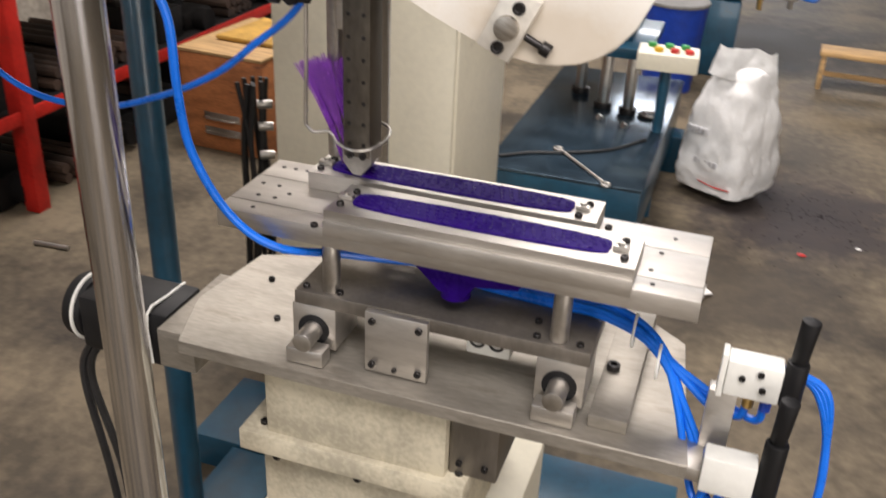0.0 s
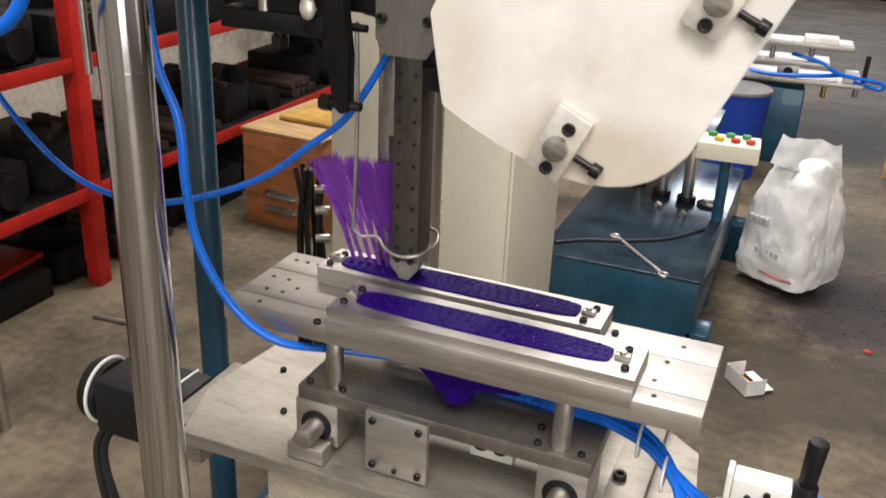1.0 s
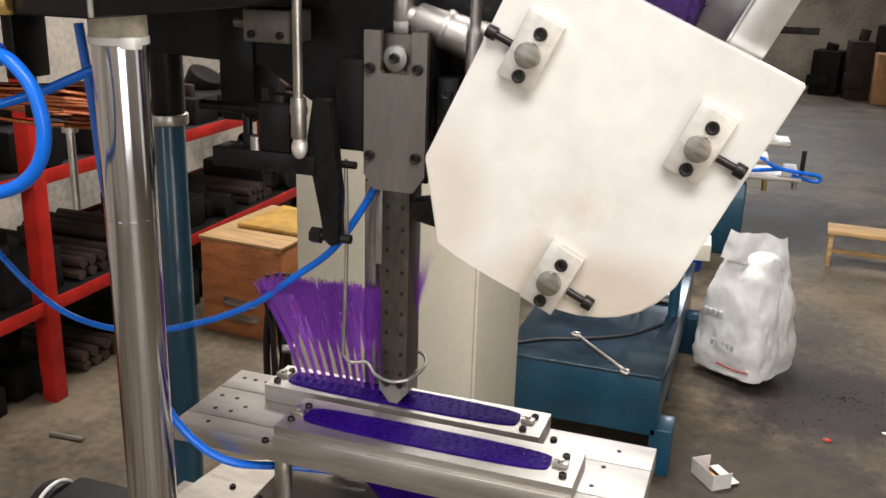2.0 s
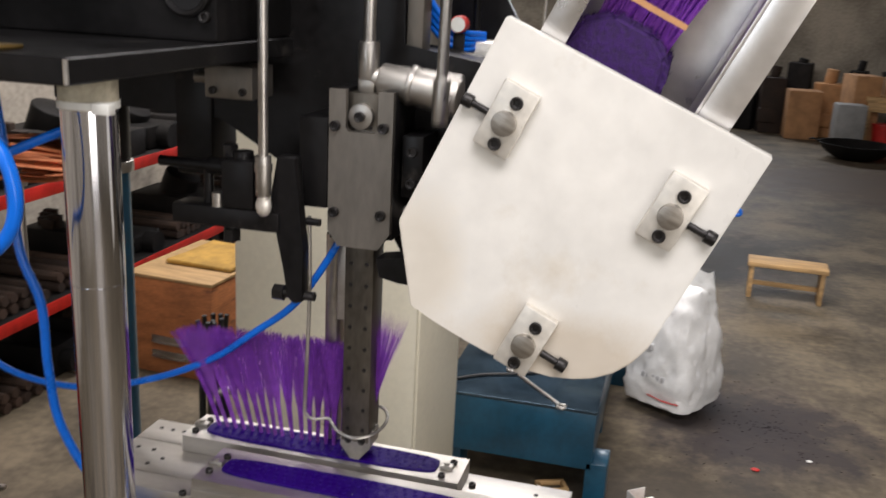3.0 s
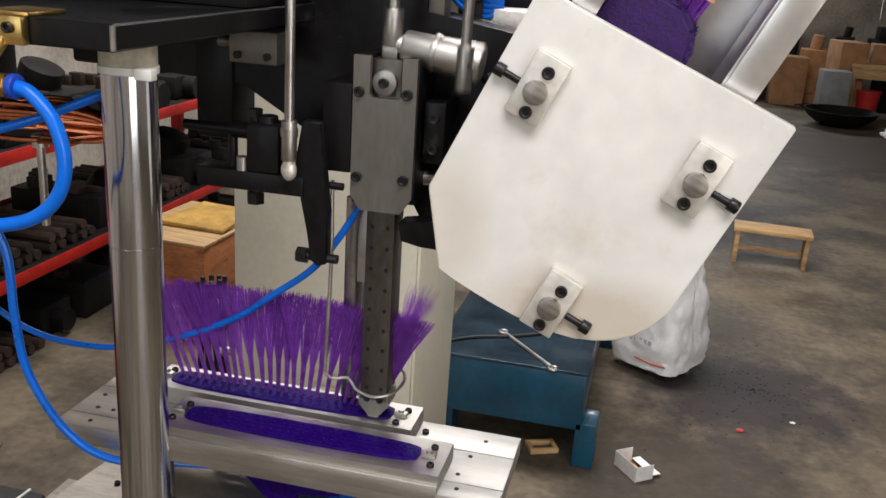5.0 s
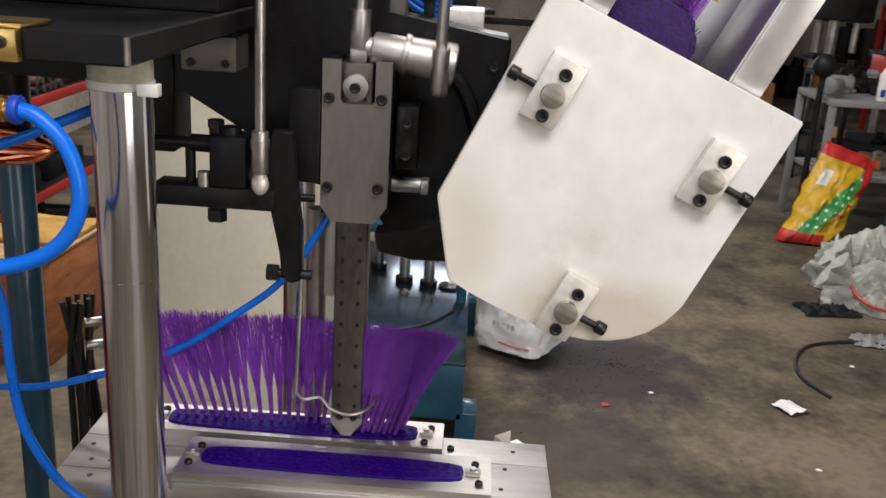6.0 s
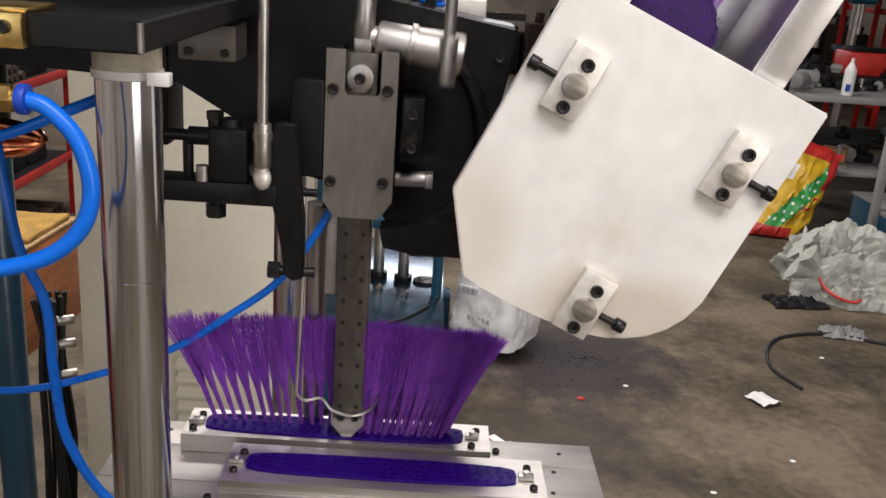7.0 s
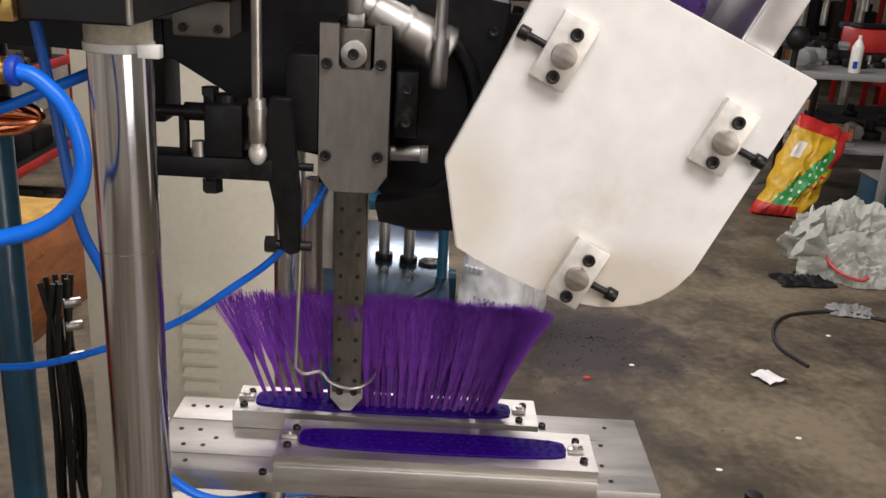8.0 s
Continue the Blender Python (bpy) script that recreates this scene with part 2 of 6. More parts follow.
def tube(bm, pts, r, seg=10, steps=8, smooth=True):
    path = smooth_path(pts, steps) if smooth else [Vector(a) for a in pts]
    side = None
    rings = []
    for i, p in enumerate(path):
        d = (path[min(i + 1, len(path) - 1)] - path[max(i - 1, 0)]).normalized()
        if side is None:
            side = d.orthogonal().normalized()
        side = (side - d * side.dot(d)).normalized()
        up = d.cross(side)
        rings.append([bm.verts.new(p + (side * math.cos(a) + up * math.sin(a)) * r) for a in np.linspace(0, 2 * math.pi, seg, endpoint=False)])
    for a, b in zip(rings, rings[1:]):
        for i in range(seg):
            bm.faces.new((a[i], a[(i + 1) % seg], b[(i + 1) % seg], b[i]))
    bm.faces.new(rings[0]), bm.faces.new(rings[-1])
    return bm


def B():
    return bmesh.new()


def finish(name, bm, material, flat=35):
    bmesh.ops.recalc_face_normals(bm, faces=bm.faces)
    me = bpy.data.meshes.new(name)
    for f in bm.faces:
        f.smooth = True
    sharp = radians(flat)
    for e in bm.edges:
        if len(e.link_faces) == 2 and e.calc_face_angle(0) > sharp:
            e.smooth = False
    bm.to_mesh(me)
    bm.free()
    me.materials.append(material)
    return me


def part(name, bm, material, parent, label=""):
    ob = new(name, finish(name, bm, material))
    ob.parent = parent
    return tagged(ob, label)


def thing(name, label, category, place=(0, 0, 0), rz=0, group="", kind=""):
    ob = new(name)
    ob.empty_display_size = 0.05
    ob.matrix_world = pose(*place, 0, 0, rz)
    return tagged(ob, label, category, group, kind)


def solo(name, bm, material, label, category, place=(0, 0, 0), rz=0, group="", kind=""):
    ob = new(name, finish(name, bm, material))
    ob.matrix_world = pose(*place, 0, 0, rz)
    return tagged(ob, label, category, group, kind)


def shared(name, mesh, parent, m):
    ob = new(name, mesh)
    ob.parent = parent
    ob.matrix_basis = m
    return ob


def cap_screw(r, head, name="socket_screw"):
    """A socket head with a sunk hexagon, axis along -y, seated at y = 0."""
    bm = B()
    rows = [(r, 0.0, 24), (r, -head * 0.85, 24), (r * 0.88, -head, 24), (r * 0.60, -head, 24), (r * 0.52, -head * 0.92, 24), (r * 0.50, -head * 0.45, 24)]
    loops = []
    for i, (q, y, n) in enumerate(rows):
        loops.append([bm.verts.new((q * (1 - (0.10 * abs(math.sin(3 * a)) if i > 3 else 0)) * math.cos(a), y, q * (1 - (0.10 * abs(math.sin(3 * a)) if i > 3 else 0)) * math.sin(a))) for a in np.linspace(0, 2 * math.pi, n, endpoint=False)])
    for la, lb in zip(loops, loops[1:]):
        for i in range(24):
            bm.faces.new((la[i], la[(i + 1) % 24], lb[(i + 1) % 24], lb[i]))
    bm.faces.new(loops[0]), bm.faces.new(loops[-1])
    return finish(name, bm, BOLT)


SCREW = cap_screw(0.0052, 0.005)
SCREW_S = cap_screw(0.0040, 0.004)

# ---- the hall ----
def structure(name, bm, material, label, category):
    return solo(name, bm, material, label, category, kind="structure")


structure("floor", box(B(), -4, 8, -6, 13.2, -0.12, 0), CONCRETE, "worn grey-brown concrete workshop floor with oil stains", "floor")
structure("wall_west", box(B(), -3.4, -3.2, -6, 13.2, 0, 4.7), PLASTER, "stained beige plaster wall behind the racks", "wall")
structure("wall_east", box(B(), 7.0, 7.2, -6, 13.2, 0, 4.7), PLASTER, "stained beige plaster side wall", "wall")
bm = B()
for x0, x1, z0, z1 in ((-3.2, -1.2, 0, 4.7), (2.0, 7.0, 0, 4.7), (-1.2, 2.0, 0, 2.05), (-1.2, 2.0, 3.45, 4.7)):
    box(bm, x0, x1, 12.7, 12.9, z0, z1)
structure("wall_north", bm, PLASTER, "beige plaster end wall with a high window", "wall")
bm = B()
for x0, x1, z0, z1 in ((-3.2, -2.3, 0, 4.7), (-2.3, -0.7, 0, 1.2), (-2.3, -0.7, 3.0, 4.7), (-0.7, 2.4, 0, 4.7), (5.6, 7.0, 0, 4.7), (2.4, 5.6, 3.4, 4.7)):
    box(bm, x0, x1, -5.2, -5.0, z0, z1)
structure("wall_south", bm, PLASTER, "plaster wall with a wide open doorway and a window", "wall")
# Roof out of view, its two openings made to fit the overhead lamps.
bm = B()
for x0, x1, y0, y1 in ((-3.2, 7, -5, -3.4), (-3.2, 7, -1.4, 2.2), (-3.2, 7, 4.2, 12.7), (-3.2, -0.6, -3.4, -1.4), (3.0, 7, -3.4, -1.4), (-3.2, -2.7, 2.2, 4.2), (0.9, 7, 2.2, 4.2)):
    box(bm, x0, x1, y0, y1, 4.6, 4.75)
structure("ceiling", bm, ROOF, "unseen grey sheet roof with two openings added for the overhead lamps", "ceiling")
bm = B()
for k in range(5):
    x = -1.2 + 0.8 * k
    box(bm, x - 0.025, x + 0.025, 12.74, 12.8, 2.05, 3.45)
structure("window_1", bm, GREYP, "grey steel window bars in the end wall", "window")

# ---- the tufting machine ----
machine = thing("tufting_machine", "brush tufting machine with black steel frame and chrome guide post", "machine")

# floor frame and pedestal
part("floor_frame", box(box(box(B(), -0.58, 0.40, -0.06, 0.06, 0, 0.09, 0.004), -0.69, 0.42, 0.62, 0.86, 0, 0.09, 0.004), -0.58, -0.43, 0.064, 0.616, 0, 0.085, 0.004), TEAL, machine, "teal painted floor frame")
part("pedestal", box(B(), -0.14, 0.20, -0.02, 0.28, 0.09, 0.60, 0.004), CREAM, machine, "cream painted pedestal")
bm = B()
box(bm, -0.10, 0.15, -0.05, 0.24, 0.60, 0.775, 0.003)
part("cross_slide", bm, IVORY, machine, "cream cross slide block")
for x in (-0.08, 0.03, 0.13):
    shared("socket_screw", SCREW, machine, pose(x, -0.0505, 0.745))
part("corner_post", cyl(B(), (-0.503, 0.338, 0.02), (-0.503, 0.338, 1.335), 0.0235, 28, bevel=0.002), TEAL, machine, "teal painted corner post")
part("post_clamp", cyl(B(), (-0.503, 0.338, 1.3352), (-0.503, 0.338, 1.352), 0.030, 24, bevel=0.002), STEEL, machine, "bright steel clamp ring")
part("post_sleeve", cyl(B(), (-0.503, 0.338, 1.3522), (-0.503, 0.338, 1.5428), 0.026, 24, bevel=0.003), BLACKST, machine, "black steel post sleeve")
col = B()
cyl(col, (-0.133, -0.236, 0.02), (-0.133, -0.236, 1.3800), 0.0212, 40)
cyl(col, (-0.133, -0.236, 1.3806), (-0.133, -0.236, 1.535), 0.0214, 40)
cyl(col, (-0.133, -0.236, 1.3798), (-0.133, -0.236, 1.3808), 0.0206, 40)
post = part("guide_post", col, CHROME, machine, "polished chrome guide post")
part("collar", cyl(B(), (-0.133, -0.236, 1.519), (-0.133, -0.236, 1.5425), 0.0222, 36, bevel=0.001), IVORY, post, "yellowed felt collar")
tie = B()
cyl(tie, (-0.133, -0.236, 1.520), (-0.133, -0.236, 1.5255), 0.0232, 36)
box(tie, -0.113, -0.0985, -0.262, -0.253, 1.5185, 1.527, 0.0008)
part("cable_tie", tie, WHITEPL, post, "white nylon cable tie")
rear = part("rear_guide_post", cyl(B(), (-0.112, 0.335, 0.02), (-0.112, 0.335, 1.545), 0.021, 32), CHROME, machine, "polished chrome rear guide post")

# table slab, housing, flywheel
slab = B()
prism(slab, [(-0.102, -0.303), (-0.100, 0.42), (-0.9, 0.42), (-0.9, -0.303)], 0.0195, 1.5430)
bmesh.ops.bevel(slab, geom=[e for e in slab.edges], offset=0.0016, segments=1, affect="EDGES")
part("table_slab", slab, BLACKST, machine, "black steel table slab with worn bright corners")
part("worn_corner", cyl(B(), (-0.1032, -0.3018, 1.5440), (-0.1032, -0.3018, 1.5615), 0.0022, 10), STEEL, machine, "bright worn slab corner")
hous = B()
box(hous, -0.78, -0.104, -0.085, 0.38, 1.5625, 1.99, 0.004)
house = part("gear_housing", hous, BLACKST, machine, "black gear housing")
# Raised black disc; its colour stands for the shade inside the bore.
cyl(hole := B(), (-0.132, -0.0852, 1.608), (-0.132, -0.0885, 1.608), 0.019, 26)
part("shaft_bore", hole, BLACKPL, house, "black disc in place of the shaded shaft bore")
part("bore_ring", tube(B(), [(-0.132 + 0.021 * math.cos(a), -0.0895, 1.608 + 0.021 * math.sin(a)) for a in np.linspace(0, 2 * math.pi, 25)], 0.0035, 8, 2), BLACKST, house, "black bore ring")
part("flywheel", cyl(B(), (-0.268, -0.105, 1.757), (-0.268, -0.088, 1.757), 0.150, 60, bevel=0.003), BLACKST, house, "black flywheel disc")
rim = B()
tube(rim, [(-0.268 + 0.146 * math.cos(a), -0.108, 1.757 + 0.146 * math.sin(a)) for a in np.linspace(0, 2 * math.pi, 49)], 0.0058, 12, 2)
part("flywheel_rim", rim, FADED, house, "pale flywheel rim")
for dx in (-0.62, -0.115):
    shared("socket_screw", SCREW, house, pose(dx, -0.0855, 1.585))

# black C-shaped frame behind the head
fr = B()
prism(fr, [(-0.40, 1.60), (-0.40, 1.475), (-0.185, 1.472), (-0.102, 1.424), (-0.086, 1.385), (0.012, 1.372), (0.030, 1.335), (0.052, 1.302), (0.092, 1.302), (0.125, 1.40), (0.148, 1.528), (0.148, 1.545), (0.02, 1.56), (0.02, 1.75), (-0.06, 1.75), (-0.06, 1.60)], 0.055, 0.075, "y")
bmesh.ops.bevel(fr, geom=[e for e in fr.edges], offset=0.003, segments=1, affect="EDGES")
frame_part = part("head_frame", fr, BLACKST, machine, "black cast head frame")
for x, z in ((0.132, 1.515), (0.10, 1.36), (-0.07, 1.41)):
    shared("socket_screw", SCREW, frame_part, pose(x, 0.0748, z))
arc = B()
for a0 in np.linspace(-0.7, 1.1, 14):
    p = Vector((0.045 + 0.075 * math.cos(a0 - 0.35), 0.068, 1.43 + 0.095 * math.sin(a0 - 0.35)))
    q = Vector((0.045 + 0.075 * math.cos(a0 - 0.2), 0.068, 1.43 + 0.095 * math.sin(a0 - 0.2)))
    cyl(arc, p, q, 0.008, 10)
part("cam_rim", arc, BLACKST, frame_part)
# feeding arm between the frame and the magazine
feed = B()
prism(feed, [(0.026, 1.356), (0.060, 1.362), (0.110, 1.372), (0.110, 1.332), (0.050, 1.334), (0.030, 1.338)], 0.03, -0.01, "y")
part("feed_arm", feed, BLACKST, machine, "black feeding arm")

# tool head
head = part("tool_head", prism(B(), [(-0.030, 1.521), (-0.030, 1.378), (-0.019, 1.3625), (0.024, 1.3625), (0.036, 1.380), (0.036, 1.521), (0.0205, 1.521), (0.0205, 1.4835), (0.0175, 1.4800), (-0.0095, 1.4800), (-0.0125, 1.4835), (-0.0125, 1.521)], 0.007, 0.0, "y"), GREYST, machine, "ground grey steel tool head plate")
bmesh_head = B()
box(bmesh_head, -0.0305, -0.0165, 0.0072, 0.074, 1.368, 1.521, 0.001)
box(bmesh_head, 0.0235, 0.0365, 0.0072, 0.074, 1.372, 1.521, 0.001)
box(bmesh_head, -0.0165, 0.0235, 0.052, 0.074, 1.368, 1.521, 0.001)
part("slide_body", bmesh_head, BLACKST, head, "black slide body")
for x, z in ((-0.0230, 1.485), (0.0270, 1.486), (-0.0230, 1.398), (0.0265, 1.399)):
    shared("socket_screw", SCREW, head, pose(x, -0.0002, z))
gib = B()
box(gib, 0.040, 0.062, 0.02, 0.0745, 1.415, 1.478, 0.0015)
g = part("gib_block", gib, BLACKST, machine, "black gib block")
for z in (1.430, 1.462):
    shared("socket_screw", SCREW, g, pose(0.051, 0.0198, z))
fit_b = B()
cyl(fit_b, (0.036, 0.05, 1.392), (0.066, 0.05, 1.393), 0.008, 14)
box(fit_b, 0.066, 0.074, 0.042, 0.058, 1.385, 1.400, 0.001)
part("air_fitting", fit_b, ALU, machine, "small aluminium air fitting")

# plunger, origin at its tip
plunger = part("plunger", box(B(), -0.0145, 0.0165, 0.012, 0.046, 0.020, 0.398, 0.0012), OILYST, machine, "grey steel plunger bar with rows of drilled holes")
# Flat dark discs whose colour is the shade of the drilled holes.
hm = finish("drilled_hole", cyl(B(), (0, 0, 0), (0, -0.0007, 0), 0.0023, 12), BOLT)
for k in range(15):
    for x in (-0.0075, 0.0095):
        shared("drilled_hole", hm, plunger, pose(x, 0.0121, 0.035 + 0.0235 * k))
nz = B()
prism(nz, [(-0.016, 0.030), (-0.016, 0.014), (-0.004, -0.001), (0.006, -0.001), (0.018, 0.014), (0.018, 0.030)], 0.030, 0.013, "y")
part("nozzle", nz, STEEL, plunger, "pointed steel tufting nozzle")
shared("socket_screw", SCREW_S, plunger, pose(-0.006, 0.0128, 0.0225))
shared("socket_screw", SCREW_S, plunger, pose(0.009, 0.0128, 0.0225))
eye = B()
cyl(eye, (0.001, 0.0118, 0.3755), (0.001, 0.004, 0.3755), 0.0128, 28, bevel=0.0015)
part("eye_joint", eye, STEEL, plunger, "round steel eye joint")
shared("socket_screw", SCREW, plunger, pose(0.001, 0.0039, 0.3755))
dr_b = B()
box(dr_b, -0.0075, 0.0095, 0.018, 0.034, 0.398, 0.412, 0.002)
cyl(dr_b, (0.001, 0.026, 0.41), (0.001, 0.026, 0.447), 0.0105, 20, bevel=0.0015)
cyl(dr_b, (0.001, 0.026, 0.445), (0.001, 0.026, 0.62), 0.0062, 18)
part("drive_rod", dr_b, STEEL, plunger, "bright steel drive rod above the plunger")
sg = B()
box(sg, 0.022, 0.040, 0.080, 0.110, 1.535, 1.80, 0.002)
part("slide_column", sg, GREYST, machine, "grey steel guide column above the head")
gb2 = B()
box(gb2, -0.0285, -0.0172, 0.028, 0.044, 1.272, 1.3675, 0.001)
part("guide_bar", gb2, ALU, machine, "square aluminium guide bar beside the plunger")
gr = B()
cyl(gr, (-0.041, 0.055, 1.12), (-0.041, 0.055, 1.36), 0.0105, 18)
part("guide_rod", gr, STEEL, machine, "steel guide rod beside the plunger")

# left linkage
link = B()
cyl(link, (-0.205, -0.02, 1.437), (-0.118, -0.02, 1.437), 0.0055, 14)
cyl(link, (-0.150, -0.02, 1.437), (-0.118, -0.02, 1.437), 0.0085, 16)
cyl(link, (-0.112, -0.02, 1.420), (-0.112, -0.02, 1.455), 0.010, 16, bevel=0.001)
lk = part("linkage", link, BLACKST, machine, "black adjusting linkage")
bar = B()
box(bar, -0.185, -0.068, -0.035, 0.0, 1.378, 1.398, 0.0015)
box(bar, -0.130, -0.094, -0.036, 0.002, 1.398, 1.448, 0.004)
cyl(bar, (-0.127, -0.018, 1.372), (-0.127, -0.018, 1.455), 0.0065, 14)
cyl(bar, (-0.152, -0.018, 1.398), (-0.152, -0.018, 1.440), 0.005, 12)
part("clamp_bar", bar, BLACKST, lk)
for z0, z1, r, x in ((1.361, 1.373, 0.0095, -0.127), (1.452, 1.460, 0.008, -0.127)):
    part("nut", prism(B(), [(x + r * math.cos(a), -0.018 + r * math.sin(a)) for a in np.linspace(0, 2 * math.pi, 6, endpoint=False)], z1 - z0, z0), BOLT, lk, "black hexagon nut")
part("spacer", cyl(B(), (-0.136, -0.030, 1.398), (-0.136, -0.030, 1.412), 0.006, 16), STEEL, lk, "bright steel spacer")
pnb = B()
box(pnb, -0.165, -0.112, 0.0, 0.05, 1.502, 1.535, 0.002)
cyl(pnb, (-0.165, 0.02, 1.52), (-0.185, 0.02, 1.52), 0.006, 12)
pc = part("pneumatic_cylinder", pnb, GREYST, machine, "small dull grey pneumatic cylinder")
for x in (-0.155, -0.122):
    shared("socket_screw", SCREW_S, pc, pose(x, -0.0002, 1.51))

part("head_side_block", box(B(), -0.0615, -0.0310, 0.0, 0.0745, 1.400, 1.492, 0.002), BLACKST, machine, "black block beside the head")
part("rear_column", box(B(), -0.240, -0.195, 0.070, 0.130, 1.405, 1.5428, 0.003), BLACKST, machine, "black steel column under the slab")
hanger = part("coil_hanger", box(box(B(), -0.452, -0.436, -0.026, 0.026, 1.4465, 1.5428, 0.002), -0.452, -0.436, -0.004, 0.004, 1.40, 1.4463, 0.001), BLACKST, machine, "black hanger for bare copper wire")
rngc = random.Random(17)
for kk in range(16):
    oy, oz = rngc.uniform(-0.024, 0.024), rngc.uniform(-0.020, 0.020)
    tip = rngc.uniform(-0.318, -0.292)
    wire = [(-0.53, oy, 1.417 + oz * 0.8), (-0.45, oy + rngc.uniform(-0.006, 0.006), 1.417 + oz), (-0.385, oy * 1.2 + rngc.uniform(-0.008, 0.008), 1.421 + oz * 1.1), (tip - 0.018, oy * 0.6, 1.422 + oz * 0.6), (tip, oy * 0.2, 1.418 + oz * 0.1), (tip - 0.020, -oy * 0.5, 1.412 - oz * 0.6), (-0.38, -oy, 1.413 - oz * 0.8)]
    part("copper_wire", tube(B(), wire, 0.0029, 7, 5), COPPER, hanger, "bare copper wire" if kk == 0 else "")
part("pull_rod", cyl(cyl(B(), (-0.394, 0.0, 1.297), (-0.394, 0.0, 1.402), 0.0046, 14), (-0.394, 0.0, 1.388), (-0.394, 0.0, 1.402), 0.009, 14), STEEL, hanger, "bright steel rod below the copper wire")
# connecting rods (origin at the lower joint)
rod_l = part("connecting_rod", cyl(cyl(cyl(B(), (0, 0, 0.045), (0, 0, 0.62), 0.0048, 16), (0, 0, 0.012), (0, 0, 0.052), 0.0078, 18, bevel=0.001), (0, 0, 0.036), (0, 0, 0.044), 0.0088, 18), STEEL, machine, "bright steel connecting rod")
part("rod_end", cyl(ball(B(), (0, 0, 0.002), 0.0092, 0.9, 0.7, 1.2), (0, 0, 0.0), (0, 0, 0.014), 0.0062, 14), CLAMPAL, rod_l, "pale cast rod end")
rod_r = part("crank_rod", cyl(cyl(B(), (0, 0, 0), (0.004, 0, 0.40), 0.0055, 16), (0, 0, -0.014), (0.0006, 0, 0.03), 0.0085, 16, bevel=0.001), STEEL, machine, "bright steel crank rod")
lev = B()
cyl(lev, (-0.030, 0.028, 0.004), (0.052, 0.028, -0.006), 0.0165, 22, 0.019, bevel=0.003)
cyl(lev, (-0.040, 0.028, 0.005), (-0.028, 0.028, 0.004), 0.0105, 18, bevel=0.002)
cyl(lev, (0.000, 0.028, 0.001), (0.006, 0.028, 0.000), 0.0195, 22, bevel=0.001)
cyl(lev, (0.038, 0.008, -0.006), (0.038, 0.020, -0.006), 0.010, 18, bevel=0.001)
lever_r = part("rocker_lever", lev, ALU, machine, "bright cast rocker lever")
shared("socket_screw", SCREW, lever_r, pose(0.038, 0.0078, -0.006))
# swinging arm (origin at its pivot)
arm_b = B()
prism(arm_b, [(-0.007, -0.006), (0.013, -0.006), (0.016, -0.050), (0.019, -0.079), (0.0215, -0.100), (0.022, -0.153), (0.011, -0.157), (0.003, -0.150), (0.000, -0.120), (-0.009, -0.078), (-0.0145, -0.050)], 0.014, 0.0, "y")
bmesh.ops.bevel(arm_b, geom=[e for e in arm_b.edges], offset=0.002, segments=1, affect="EDGES")
arm = part("swing_arm", arm_b, BLACKST, machine, "black swinging arm")
ab = B()
cyl(ab, (-0.012, 0.006, -0.148), (0.032, 0.006, -0.148), 0.0048, 14)
cyl(ab, (-0.012, 0.006, -0.148), (-0.001, 0.006, -0.148), 0.0085, 6)
part("clamp_bolt", ab, BOLT, arm)
# wire finger (origin at its top)
wf = B()
tube(wf, [(0, 0, 0), (0.001, 0, -0.09), (-0.003, 0, -0.217)], 0.0022, 8)
tube(wf, [(-0.003, 0, -0.217), (0.006, 0.0, -0.224), (0.022, 0.006, -0.224), (0.034, 0.002, -0.234), (0.054, 0.000, -0.238), (0.072, 0.012, -0.236), (0.079, 0.034, -0.230), (0.070, 0.054, -0.226), (0.048, 0.060, -0.224)], 0.0018, 8)
finger = part("wire_finger", wf, STEEL, machine, "thin steel wire finger with a looped tip")
ring = B()
cyl(ring, (-0.010, -0.006, -0.004), (0.014, -0.006, -0.004), 0.004, 12)
part("finger_holder", ring, BLACKST, finger)

# ---- bristle magazine ----
mag = thing("bristle_magazine", "bristle magazine with white nylon front plate and sheet steel chute", "magazine")
outline = [(0.169, 1.603), (0.0895, 1.434), (0.1025, 1.362)]
a0, a1 = np.array((0.1025, 1.362)), np.array((0.300, 1.352))
for k in range(1, 12):
    t = k / 12
    w = np.array((0.2075, 1.307)) if t < 0.5 else np.array((0.262, 1.315))
    c1, c2 = np.array((0.165, 1.330)), np.array((0.255, 1.283))
    outline.append(tuple((1 - t) ** 3 * a0 + 3 * (1 - t) ** 2 * t * c1 + 3 * (1 - t) * t * t * c2 + t ** 3 * a1))
outline += [(0.300, 1.352), (0.3735, 1.513)]
pl = prism(B(), outline, 0.014, -0.146, "y")
bmesh.ops.bevel(pl, geom=[e for e in pl.edges], offset=0.0012, segments=2, affect="EDGES")
plate = part("front_plate", pl, ACRYL, mag, "white nylon front plate, grimy near the tip")
ux = Vector((0.436, 0, 0.90)).normalized()          # chute runs up this way
vx = Vector((0.90, 0, -0.436)).normalized()
CM = Matrix(((vx.x, 0, ux.x, 0.2), (0, 1, 0, 0), (vx.z, 0, ux.z, 1.45), (0, 0, 0, 1)))


